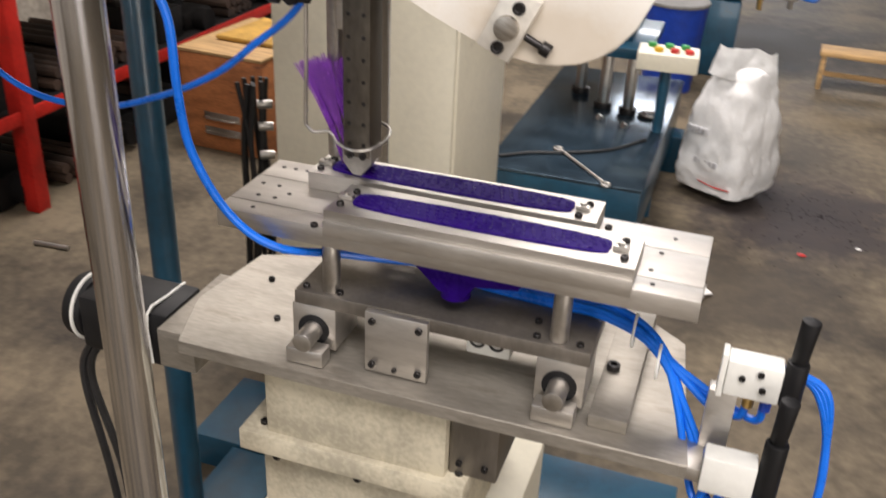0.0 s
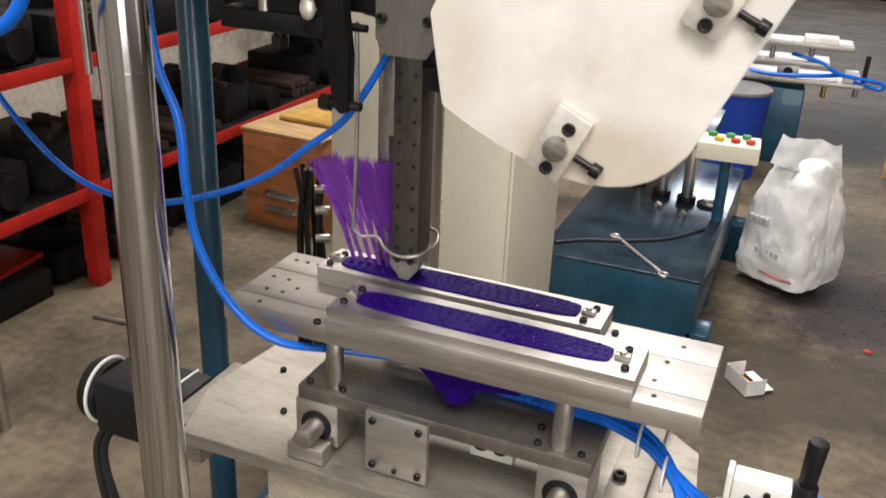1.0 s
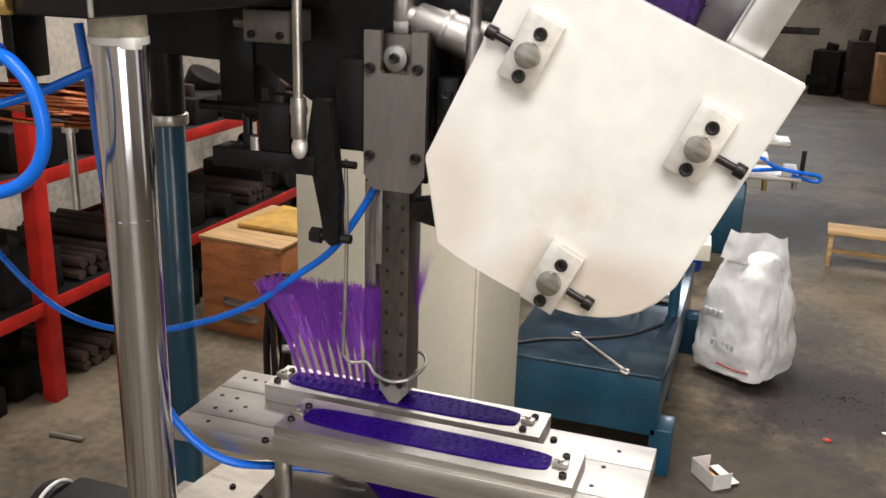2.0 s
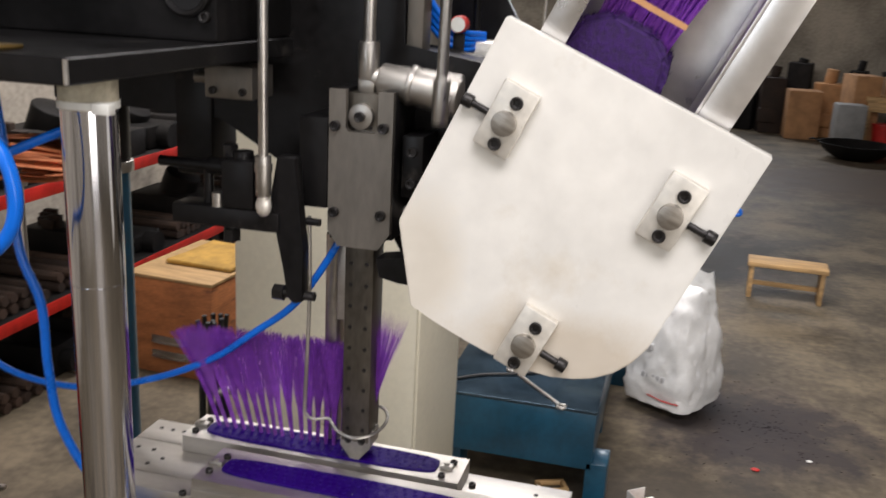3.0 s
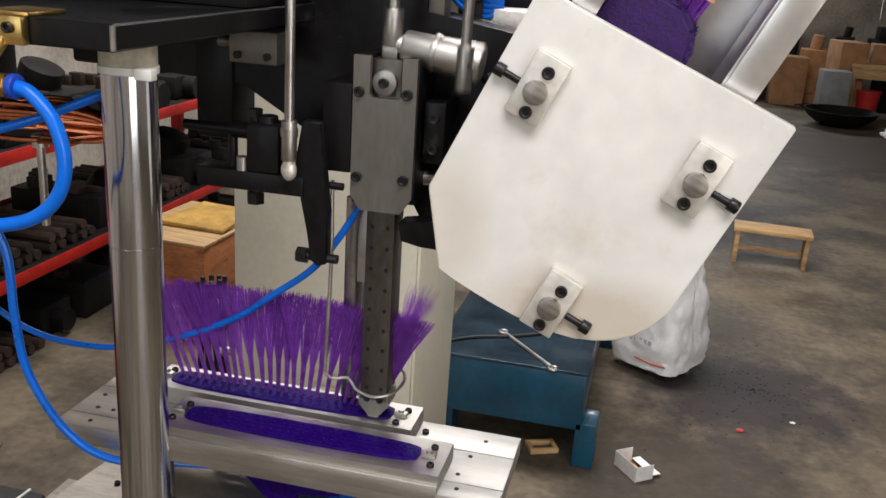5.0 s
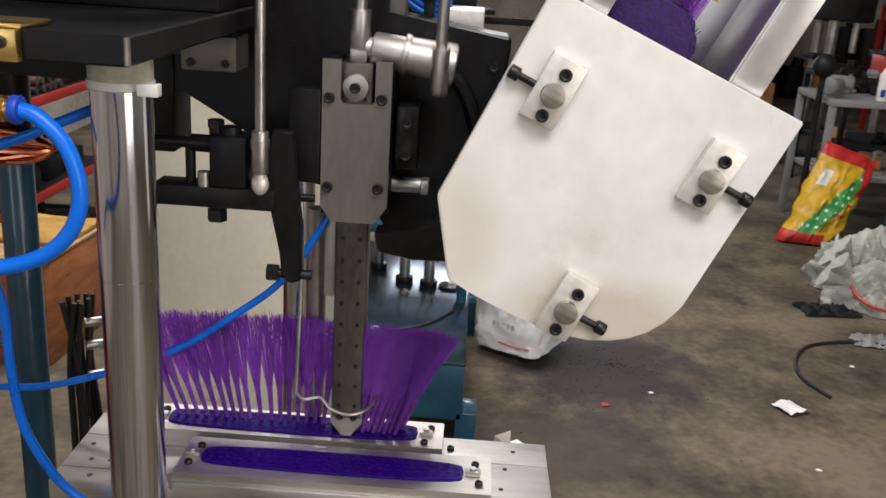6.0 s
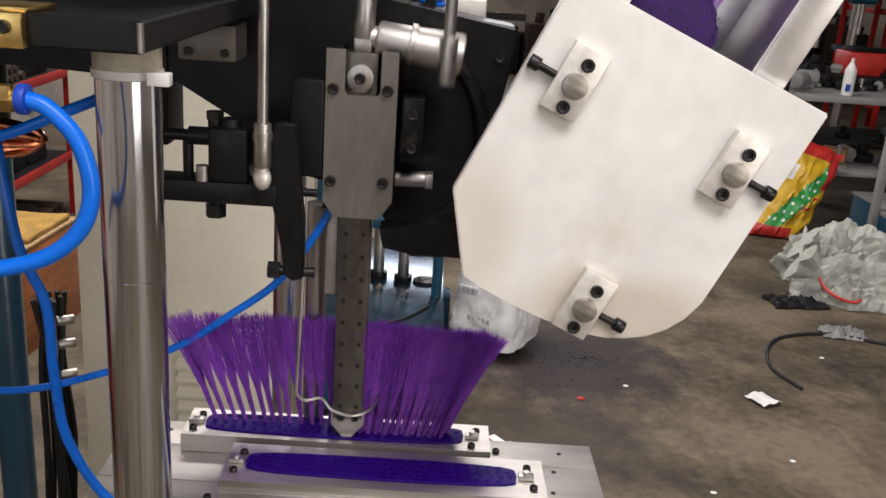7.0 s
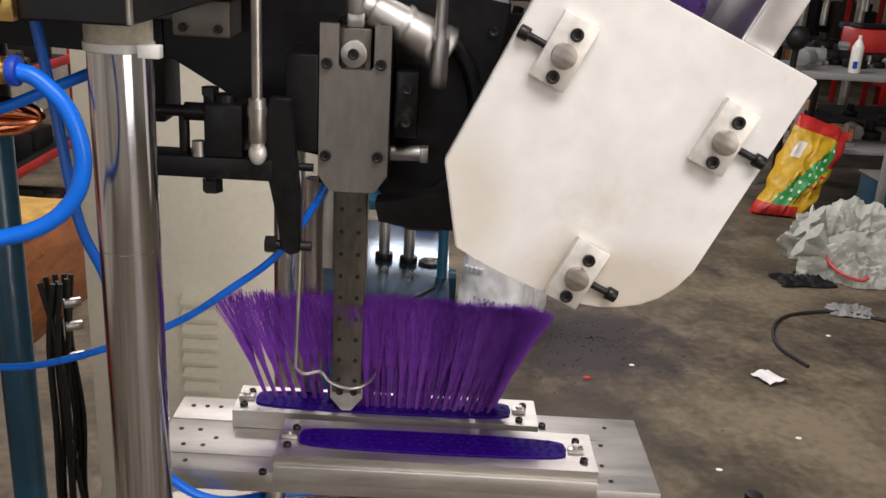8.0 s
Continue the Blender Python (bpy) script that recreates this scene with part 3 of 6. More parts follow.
def clamp_block(mid, left):
    c = part("clamp_block", box(B(), -0.0158, 0.0145, -0.009, 0, -0.0248, 0.0302, 0.0012), CLAMPAL, plate, "milled aluminium clamp block")
    c.matrix_basis = Matrix.Translation((mid[0], -0.1462, mid[1])) @ pose(0, 0, 0, 0, 25.5, 0)
    for z in (0.0178, -0.0178):
        shared("socket_screw", SCREW, c, pose(0.001, -0.0072, z))
    part("pivot_pin", cyl(B(), (0, -0.0088, 0), (0, -0.0155, 0), 0.0098, 30, bevel=0.0005), PINST, c, "round steel pin end")
    sd = -1 if left else 1
    b = cyl(cyl(B(), (0.0155 * sd, -0.0045, 0), (0.030 * sd, -0.0045, 0), 0.003, 12), (0.030 * sd, -0.0045, 0), (0.0385 * sd, -0.0045, 0), 0.0056, 14, bevel=0.0008)
    part("set_screw", b, BOLT, c, "black set screw")
    return c


clamp_block((0.1745, 1.523), True)
clamp_block((0.3055, 1.4640), False)
clamp_block((0.2025, 1.345), False)
# chute: back sheet and two flanges, in the chute's own axes
for nm, b6 in (("back_sheet", (-0.066, 0.092, -0.024, -0.021, 0.03, 0.46)), ("side_wall", (-0.0688, -0.0662, -0.128, -0.021, 0.10, 0.46)), ("side_wall", (0.0640, 0.0665, -0.128, -0.0242, 0.10, 0.46)), ("flange", (0.0667, 0.0935, -0.128, -0.125, 0.10, 0.46)), ("flange", (-0.0686, -0.047, -0.1312, -0.1284, 0.10, 0.46))):
    ch = box(B(), *b6, 0.0006)
    bmesh.ops.transform(ch, matrix=CM, verts=ch.verts)
    part(nm, ch, SHEETM, mag, "bright folded sheet steel")
st = B()
prof = [(-0.058, -0.06), (0.034, -0.06), (0.036, 0.130), (0.028, 0.152), (0.008, 0.165), (-0.028, 0.164), (-0.050, 0.146), (-0.060, 0.09)]
prism(st, prof, 0.088, -0.110, "y")
bmesh.ops.bevel(st, geom=[e for e in st.edges], offset=0.006, segments=3, affect="EDGES")
bmesh.ops.subdivide_edges(st, edges=st.edges, cuts=2, use_grid_fill=True)
rng = random.Random(5)
for v in st.verts:
    v.co += Vector((rng.uniform(-1, 1), rng.uniform(-1, 1), rng.uniform(-1, 1))) * 0.0005
for k in range(900):
    a = rng.uniform(-0.058, 0.034)
    zt = np.interp(a, [-0.060, -0.050, -0.028, 0.008, 0.028, 0.036], [0.09, 0.146, 0.164, 0.165, 0.152, 0.13])
    z = zt * 1.0 - rng.uniform(0, 0.004)
    y = rng.uniform(-0.108, -0.024)
    d = Vector((rng.uniform(-0.4, 0.4), rng.uniform(-0.5, 0.2), 1)).normalized() * rng.uniform(0.002, 0.006)
    p = Vector((a, y, z))
    s1 = Vector((0.0004, 0.0003, 0))
    vs = [st.verts.new(q) for q in (p - s1, p + s1, p + d)]
    st.faces.new(vs)
bmesh.ops.transform(st, matrix=CM, verts=st.verts)
part("bristle_stock", st, STOCK, mag, "packed dark purple bristle bundle")
loose = B()
for k in range(420):
    a = rng.uniform(-0.040, 0.022)
    z0 = 0.15 + rng.uniform(-0.01, 0.01)
    lean = rng.uniform(-0.02, 0.03)
    y = rng.uniform(-0.095, -0.03)
    tube(loose, [(a, y, z0), (a + lean * 0.4, y, z0 + 0.07), (a + lean, y + rng.uniform(-0.008, 0.008), z0 + 0.15)], 0.0006, 3, 2)
bmesh.ops.transform(loose, matrix=CM, verts=loose.verts)
part("bristle_hank", loose, BRISTLE, mag, "loose purple bristle bundle above the stock")
band = B()
box(band, -0.044, 0.026, -0.1125, -0.1105, 0.177, 0.1815)
bmesh.ops.transform(band, matrix=CM, verts=band.verts)
part("paper_band", band, CARD, mag, "brown paper band round the bundle")
rod_b = B()
box(rod_b, -0.01, 0.05, -0.0205, 0.074, 0.05, 0.22, 0.002)
bmesh.ops.transform(rod_b, matrix=CM, verts=rod_b.verts)
part("chute_bracket", rod_b, BLACKST, mag, "black chute bracket")

# ---- carriage ----
SLIDE = [(0, 0.0640), (0.5, 0.0370), (1.0, 0.0165), (1.5, -0.0135), (1.7, -0.0225), (2.2, -0.0465), (2.8, -0.0747), (3.0, -0.0859), (3.5, -0.1148), (4.0, -0.1359), (4.5, -0.1474), (5.0, -0.1575), (5.2, -0.1483), (5.7, -0.1185), (6.3, -0.0829), (6.5, -0.0755), (7.0, -0.0530), (7.5, -0.0229), (8.0, 0.0)]
CY, CZ = 0.026, 1.095


def slide(t):
    return float(np.interp(t, [a for a, _ in SLIDE], [b for _, b in SLIDE]))


def stadium(x0, x1, y, w, n=14):
    """A long outline with tapered round ends."""
    top, bot = [], []
    for k in range(n + 1):
        u = k / n
        x = x0 + (x1 - x0) * (0.5 - 0.5 * math.cos(math.pi * u))
        e = min(1.0, (4 * u * (1 - u)) ** 0.36)
        top.append((x, y + w * e)), bot.append((x, y - w * e))
    return top + bot[-2:0:-1]


def ring_block(bm, x0, x1, y0, y1, z0, z1, hole):
    """A block with an opening of the given outline through it."""
    cx, cy = sum(p[0] for p in hole) / len(hole), sum(p[1] for p in hole) / len(hole)
    outer = []
    for x, y in hole:
        k = min((x1 - cx) / abs(x - cx) if abs(x - cx) > 1e-9 else 1e9, ((y1 if y > cy else y0) - cy) / (y - cy) if abs(y - cy) > 1e-9 else 1e9)
        outer.append((max(x0, min(x1, cx + (x - cx) * k)), max(y0, min(y1, cy + (y - cy) * k))))
    n = len(hole)
    for i, (qx, qy) in enumerate(((x0, y0), (x1, y0), (x1, y1), (x0, y1))):
        j = min(range(n), key=lambda a: (outer[a][0] - qx) ** 2 + (outer[a][1] - qy) ** 2)
        outer[j] = (qx, qy)
    rows = [[bm.verts.new((*p, z)) for p in loop] for loop, z in ((outer, z0), (outer, z1), (hole, z1), (hole, z0))]
    for a, b in zip(rows, rows[1:] + rows[:1]):
        for i in range(n):
            bm.faces.new((a[i], a[(i + 1) % n], b[(i + 1) % n], b[i]))
    return bm


REAR = (-0.098, 0.178, 0.006, 0.0195)
FRONT = (-0.040, 0.230, -0.069, 0.0195)
carriage = thing("broom_carriage", "milled aluminium carriage that carries two purple broom heads", "carriage", (slide(0), CY, CZ))
top_plate = part("top_plate", box(B(), -0.185, 0.321, -0.104, 0.039, -0.0215, -0.0035), ALU, carriage, "long milled aluminium plate")
for y0, y1 in ((-0.105, -0.0765), (-0.0755, -0.0095), (-0.0085, 0.040)):
    part("plate_strip", box(B(), -0.186, 0.322, y0, y1, -0.022, 0, 0.0008), ALU, carriage)
part("rear_clamp", ring_block(B(), -0.118, 0.206, -0.022, 0.0345, 0.0005, 0.0205, stadium(*REAR[:3], REAR[3] + 0.0012)), ALU, carriage, "aluminium clamp block")
fb = ring_block(B(), -0.060, 0.258, -0.1045, -0.0335, 0.0005, 0.0205, stadium(*FRONT[:3], FRONT[3] + 0.0012))
box(fb, -0.060, 0.258, -0.108, -0.1047, -0.008, 0.010, 0.0008)
part("front_clamp", fb, ALU, carriage, "aluminium clamp block with stepped front")
# Tapped holes drawn as thin discs, their shade given by the dark colour.
holem = finish("tapped_hole", cyl(B(), (0, 0, 0), (0, 0, 0.0005), 0.0026, 12), BOLT)
for x, y in ((-0.17, 0.02), (-0.155, 0.02), (-0.14, 0.02), (-0.17, -0.03), (-0.15, -0.03), (-0.13, -0.045), (-0.16, -0.06), (-0.14, -0.06), (-0.15, -0.09), (0.275, -0.02), (0.275, -0.088), (0.285, 0.018), (0.27, -0.06)):
    shared("tapped_hole", holem, top_plate, pose(x, y, 0.0001))
up = Matrix.Rotation(radians(-90), 4, "X")
for x, y in ((0.192, 0.018), (0.186, -0.0135), (-0.1045, 0.019), (-0.108, -0.010), (0.2415, -0.052), (0.2455, -0.088), (-0.045, -0.0535), (-0.049, -0.087)):
    shared("clamp_screw", SCREW_S, carriage, Matrix.Translation((x, y, 0.0206)) @ up)
for x, y in ((0.215, 0.013), (-0.07, -0.106)):
    shared("clamp_screw", SCREW_S, carriage, Matrix.Translation((x, y, 0.0002)) @ up)
for x0, x1, y in ((0.1795, 0.194, REAR[2]), (-0.116, -0.0995, REAR[2]), (0.2315, 0.247, FRONT[2]), (-0.058, -0.0415, FRONT[2])):
    b = box(B(), x0, x1, y - 0.0045, y + 0.0045, 0.0206, 0.0255, 0.001)
    cyl(b, ((x0 + x1) / 2, y, 0.0255), ((x0 + x1) / 2, y, 0.0285), 0.0034, 10)
    part("end_stop", b, STEEL, carriage, "small steel end stop")
for x, y in ((-0.062, -0.083), (0.192, -0.083), (-0.045, 0.022), (0.205, 0.022)):
    part("leg", cyl(B(), (x, y, -0.086), (x, y, -0.0222), 0.0098, 22, bevel=0.001), STEEL, carriage, "turned steel leg")
sub = part("sub_plate", box(B(), -0.100, 0.228, -0.098, 0.040, -0.103, -0.0862, 0.001), GREYST, carriage, "grey steel lower plate")
for x, y in ((-0.09, -0.088), (-0.05, -0.088), (-0.088, 0.02), (0.17, -0.088), (0.215, -0.088), (0.217, -0.02), (0.165, -0.06), (-0.03, 0.025)):
    shared("socket_screw", SCREW_S, sub, Matrix.Translation((x, y, -0.0861)) @ up)
for x in (-0.078, 0.2):
    bl = part("bearing_block", box(B(), x - 0.026, x + 0.026, -0.097, -0.035, -0.156, -0.1032, 0.0015), ALU, carriage, "aluminium bearing block")
    part("bearing", cyl(B(), (x, -0.0985, -0.133), (x, -0.0972, -0.133), 0.0185, 28), BLACKPL, bl, "black bearing seal")
    sh = part("slide_shaft", cyl(B(), (x, -0.128, -0.133), (x, 0.12, -0.133), 0.0112, 26, bevel=0.001), STEEL, carriage, "bright steel slide shaft")
    part("shaft_support", box(B(), x - 0.022, x + 0.022, -0.124, -0.102, -0.164, -0.1445, 0.002), ALU, carriage, "aluminium shaft support")
sq = part("cover_plate", box(B(), -0.013, 0.058, -0.107, -0.0985, -0.163, -0.088, 0.001), ALU, carriage, "square milled cover plate")
for x in (-0.004, 0.049):
    for z in (-0.098, -0.153):
        shared("socket_screw", SCREW_S, sq, pose(x, -0.1071, z))
shared("socket_screw", SCREW_S, sq, pose(0.022, -0.1071, -0.155) @ Matrix.Scale(0.7, 4))
sp = part("hose_manifold", box(B(), 0.085, 0.135, -0.05, -0.02, -0.15, -0.112, 0.002), WHITEPL, carriage, "pale hose manifold")
for x in (0.098, 0.12):
    m_ring = B()
    tube(m_ring, [(x + 0.008 * math.cos(a), -0.052, -0.131 + 0.008 * math.sin(a)) for a in np.linspace(0.6, 2 * math.pi, 9)], 0.0016, 6, 3)
    part("hose_clip", m_ring, CABLE, sp)
bp = B()
prism(bp, [(-0.232, -0.135), (-0.262, -0.045), (-0.245, 0.085), (-0.10, 0.15), (0.235, 0.15), (0.315, 0.085), (0.340, -0.135)], 0.0165, -0.1815)
bmesh.ops.bevel(bp, geom=[e for e in bp.edges], offset=0.001, segments=1, affect="EDGES")
base = part("base_plate", bp, PLATEAL, carriage, "broad milled base plate with cut corners")
for x, y in ((-0.15, -0.05), (-0.2, 0.03), (0.25, -0.05), (0.24, 0.03), (-0.14, 0.11)):
    shared("socket_screw", SCREW_S, base, Matrix.Translation((x, y, -0.1649)) @ up)
part("side_strip", box(B(), 0.235, 0.275, -0.11, 0.14, -0.1648, -0.150, 0.001), PLATEAL, carriage, "narrow aluminium strip")
shared("socket_screw", SCREW, carriage, Matrix.Translation((0.245, -0.02, -0.1499)) @ up @ Matrix.Scale(1.4, 4))
part("slide_rail_carrier", box(B(), -0.140, 0.084, -0.105, 0.12, -0.2885, -0.1818, 0.002), IVORY, carriage, "cream slide carrier")
flange = part("carrier_flange", box(B(), -0.174, 0.110, -0.114, 0.12, -0.318, -0.2887, 0.002), IVORY, carriage, "cream carrier flange")
for x in (-0.150, 0.098):
    shared("socket_screw", SCREW, flange, Matrix.Translation((x, -0.092, -0.2886)) @ Matrix.Rotation(radians(-90), 4, "X"))
gear = part("gearbox", box(B(), 0.0845, 0.142, -0.094, 0.10, -0.2885, -0.1818, 0.003), GREYST, carriage, "grey steel gearbox beside the carrier")
for x, z in ((0.098, -0.200), (0.128, -0.200), (0.098, -0.270), (0.128, -0.270)):
    shared("socket_screw", SCREW_S, gear, pose(x, -0.0941, z))
# Black strips on the uncut front, coloured as the shade in its slots.
for x in (-0.115, -0.035, 0.05):
    part("slot", box(B(), x - 0.018, x + 0.018, -0.1064, -0.1052, -0.196, -0.188), BLACKPL, carriage)
mt = B()
box(mt, -0.415, -0.285, -0.080, 0.000, -0.255, -0.178, 0.006)
cyl(mt, (-0.442, -0.04, -0.216), (-0.415, -0.04, -0.216), 0.042, 30, bevel=0.003)
mot = part("servo_motor", mt, BLACKPL, carriage, "black servo motor with ribbed end cap")
mr = B()
tube(mr, [(-0.425, -0.04 + 0.0432 * math.cos(a), -0.216 + 0.0432 * math.sin(a)) for a in np.linspace(0, 2 * math.pi, 17)], 0.0025, 6, 3)
part("cable_tie", mr, WHITEPL, mot, "white cable tie")
mr = B()
tube(mr, [(-0.31, -0.082, -0.25), (-0.31, -0.082, -0.179), (-0.31, -0.04, -0.1765), (-0.31, 0.0, -0.178)], 0.0018, 6, 3)
part("cable_tie", mr, WHITEPL, mot, "white cable tie")
part("motor_mount", box(B(), -0.285, -0.236, -0.10, 0.045, -0.235, -0.1825, 0.001), PLATEAL, carriage, "aluminium motor mount")
for k, dx in enumerate((0, 0.012)):
    mc = B()
    tube(mc, [(-0.42 + dx, -0.05, -0.255), (-0.445 + dx, -0.055, -0.32), (-0.432 + dx * 2, -0.05, -0.48), (-0.42 + dx, -0.04, -0.70), (-0.38, -0.02, -1.0)], 0.0055, 8)
    part("motor_cable", mc, CABLE, mot, "black rubber cable")
# hand valve block and hoses
vb = B()
box(vb, 0.357, 0.408, -0.100, -0.074, -0.097, -0.058, 0.002)
box(vb, 0.351, 0.3568, -0.098, -0.076, -0.102, -0.054, 0.001)
vlv = part("valve_block", vb, WHITEPL, carriage, "pale aluminium hand valve")
for x, z in ((0.372, -0.074), (0.392, -0.083), (0.388, -0.066)):
    shared("socket_screw", SCREW_S, vlv, pose(x, -0.1001, z) @ Matrix.Scale(0.8, 4))
hv = B()
cyl(hv, (0.419, -0.087, -0.102), (0.419, -0.087, -0.052), 0.0105, 16, bevel=0.002)
cyl(hv, (0.419, -0.087, -0.052), (0.421, -0.087, -0.006), 0.0078, 16, 0.0092, bevel=0.002)
box(hv, 0.4082, 0.419, -0.094, -0.080, -0.092, -0.070, 0.001)
part("lever_handle", hv, BLACKPL, vlv, "black lever handle")
vb2 = B()
box(vb2, 0.352, 0.402, -0.140, -0.115, -0.187, -0.145, 0.002)
vl2 = part("valve_block", vb2, WHITEPL, carriage, "pale aluminium hand valve")
hv2 = B()
cyl(hv2, (0.414, -0.127, -0.190), (0.414, -0.127, -0.118), 0.011, 16, bevel=0.002)
cyl(hv2, (0.414, -0.127, -0.118), (0.416, -0.127, -0.070), 0.0078, 16, 0.0092, bevel=0.002)
part("lever_handle", hv2, BLACKPL, vl2, "black lever handle")
part("valve_bracket", box(box(B(), 0.345, 0.372, -0.096, -0.078, -0.181, -0.0972, 0.001), 0.33, 0.352, -0.135, -0.09, -0.181, -0.1655, 0.001), ALU, carriage)
for x, z, m in ((0.367, -0.103, BRASS), (0.383, -0.103, BRASS), (0.399, -0.103, BLUEPL)):
    part("push_fitting", cyl(B(), (x, -0.087, z - 0.010), (x, -0.087, z + 0.006), 0.0055, 12), m, vlv)
rng = random.Random(11)
for k in range(6):
    o = Vector((0, rng.uniform(-0.012, 0.012), rng.uniform(-0.010, 0.010)))
    end = [(0.367, -0.087, -0.11), (0.383, -0.087, -0.11), (0.399, -0.087, -0.11), (0.36, -0.127, -0.187), (0.375, -0.127, -0.187), (0.39, -0.127, -0.187)][k]
    pts = [Vector((-0.05 + 0.02 * k, 0.01, -0.060)) + o, Vector((0.06, -0.005, -0.075)) + o, Vector((0.15, -0.012, -0.080)) + o, Vector((0.235, -0.022, -0.078)) + o, Vector((0.300, -0.050, -0.105)) + o * 0.6, Vector((end[0] - 0.012, end[1] + 0.008, end[2] - 0.022)), Vector(end)]
    part("air_hose", tube(B(), pts, 0.0040, 9), HOSE, carriage, "blue air hose")
for k in range(3):
    o = Vector((0, 0.005 * k, -0.004 * k))
    part("air_hose", tube(B(), [(0.400 + 0.003 * k, -0.074, -0.07), (0.440 + 0.005 * k, -0.075, -0.085), (0.462, -0.085, -0.14), (0.462, -0.105, -0.21), (0.425, -0.125, -0.235), (0.385 + 0.006 * k, -0.127, -0.187)], 0.0040, 9), HOSE, carriage, "blue air hose")
for x, y, z in ((0.262, -0.032, -0.088), (0.292, -0.05, -0.108)):
    cb = B()
    tube(cb, [(x, y + 0.019 * math.cos(a), z + 0.017 * math.sin(a)) for a in np.linspace(0, 2 * math.pi, 13)], 0.0016, 6, 3)
    part("cable_tie", cb, WHITEPL, carriage, "white cable tie")


part("air_hose", tube(B(), [(-0.245, -0.13, 0.425), (-0.232, -0.135, 0.35), (-0.215, -0.146, 0.262), (-0.195, -0.146, 0.208), (-0.192, -0.146, 0.142), (-0.186, -0.140, 0.075), (-0.158, -0.125, 0.006), (-0.115, -0.108, -0.032), (-0.06, -0.062, -0.052), (0.03, -0.02, -0.066)], 0.0046, 10), HOSE, carriage, "blue air hose hanging down from the table")


# ---- broom heads ----
def broom(rec, label):
    x0, x1, y, w = rec
    ob = thing("broom", label, "broom", (slide(0), CY, CZ), group="broom heads in the carriage")
    bm = B()
    prism(bm, stadium(x0, x1, y, w, 20), 0.0205, 0.0022)
    bmesh.ops.bevel(bm, geom=[e for e in bm.edges if len(e.link_faces) == 2 and e.calc_face_angle(0) > 1.2 and e.verts[0].co.z > 0.01 and e.verts[1].co.z > 0.01], offset=0.002, segments=2, affect="EDGES")
    part("body", bm, PURPLE, ob, "glossy purple plastic body")
    so = B()
    xc = (x0 + x1) / 2 - 0.015
    prism(so, [(xc - 0.075, 0.001), (xc - 0.050, -0.030), (xc - 0.020, -0.058), (xc + 0.008, -0.062), (xc + 0.020, -0.046), (xc + 0.065, -0.040), (xc + 0.085, 0.001)], 0.030, y - 0.015, "y")
    cyl(so, (xc - 0.005, y, -0.068), (xc - 0.005, y, -0.02), 0.0165, 24)
    part("socket", so, PURPLE, ob, "purple handle socket below the body")
    for row in range(4):
        yy = y + (-0.0125 + 0.0083 * row)
        n = 26 if row in (1, 2) else 22
        span = (x1 - x0) * (0.47 if row in (1, 2) else 0.43)
        for k in range(n):
            xx = (x0 + x1) / 2 + span * (2 * k / (n - 1) - 1)
            shared("bristle_hole", HOLE_P, ob, pose(xx + 0.0022 * (row % 2), yy, 0.0227))
    return ob


HOLE_B = B()
tube(HOLE_B, [(0.0021 * math.cos(a), 0.0021 * math.sin(a), 0.0003) for a in np.linspace(0, 2 * math.pi, 11)], 0.0006, 4, 1, False)
prism(HOLE_B, [(0.0018 * math.cos(a), 0.0018 * math.sin(a)) for a in np.linspace(0, 2 * math.pi, 10, endpoint=False)], 0.0002, 0)
HOLE_P = finish("bristle_hole", HOLE_B, PURPLE)
rear_broom = broom(REAR, "purple plastic broom head being filled with purple bristle tufts")
front_broom = broom(FRONT, "purple plastic broom head without bristles, waiting in its clamp")


def tuft_mesh(seed):
    r = random.Random(seed)
    bm = B()
    for k in range(140):
        a, q = r.uniform(0, 2 * math.pi), math.sqrt(r.random())
        bx, by = 0.0018 * q * math.cos(a), 0.0018 * q * math.sin(a)
        tx, ty = bx + 0.0175 * q * math.cos(a) + r.uniform(-0.001, 0.001), by + 0.0110 * q * math.sin(a) + r.uniform(-0.0015, 0.0015)
        h = 0.122 + r.uniform(-0.003, 0.002)
        tube(bm, [(bx, by, -0.004), (bx + (tx - bx) * 0.07, by + (ty - by) * 0.07, h * 0.32), (bx + (tx - bx) * 0.42, by + (ty - by) * 0.42, h * 0.68), (tx, ty, h)], 0.00024, 3, 1, False)
    return finish("tuft", bm, BRISTLE)


TUFTS = [tuft_mesh(s) for s in range(6)]
TOOL_X = 0.0045
tufts = []


def plant(t, y, seed):
    """One tuft, set at t seconds where the tool then stands over the broom."""
    s = slide(t) if t >= 0 else slide(0) - 0.052 * t
    x = TOOL_X - s
    mid, half = 0.040, 0.138
    if not REAR[0] + 0.004 < x < REAR[1] - 0.004:
        return
    ob = new("tuft", TUFTS[seed % 6])
    ob.parent = rear_broom
    r = random.Random(seed)
    goal = Matrix.Translation((x, y, 0.0228)) @ pose(0, 0, 0, r.uniform(-3, 3), 23 * (x - mid) / half + r.uniform(-1.0, 1.0), 0) @ pose(0, 0, 0, 0, 0, r.uniform(-40, 40))
    tufts.append((t, ob, goal))


k = 0
for t in np.arange(-0.75, 5.15, 0.2):
    plant(round(float(t), 2), 0.0105, k)
    k += 1
for t in np.arange(5.2, 8.05, 0.1):
    plant(round(float(t), 2), 0.0022 if k % 2 else -0.0015, k)
    k += 1

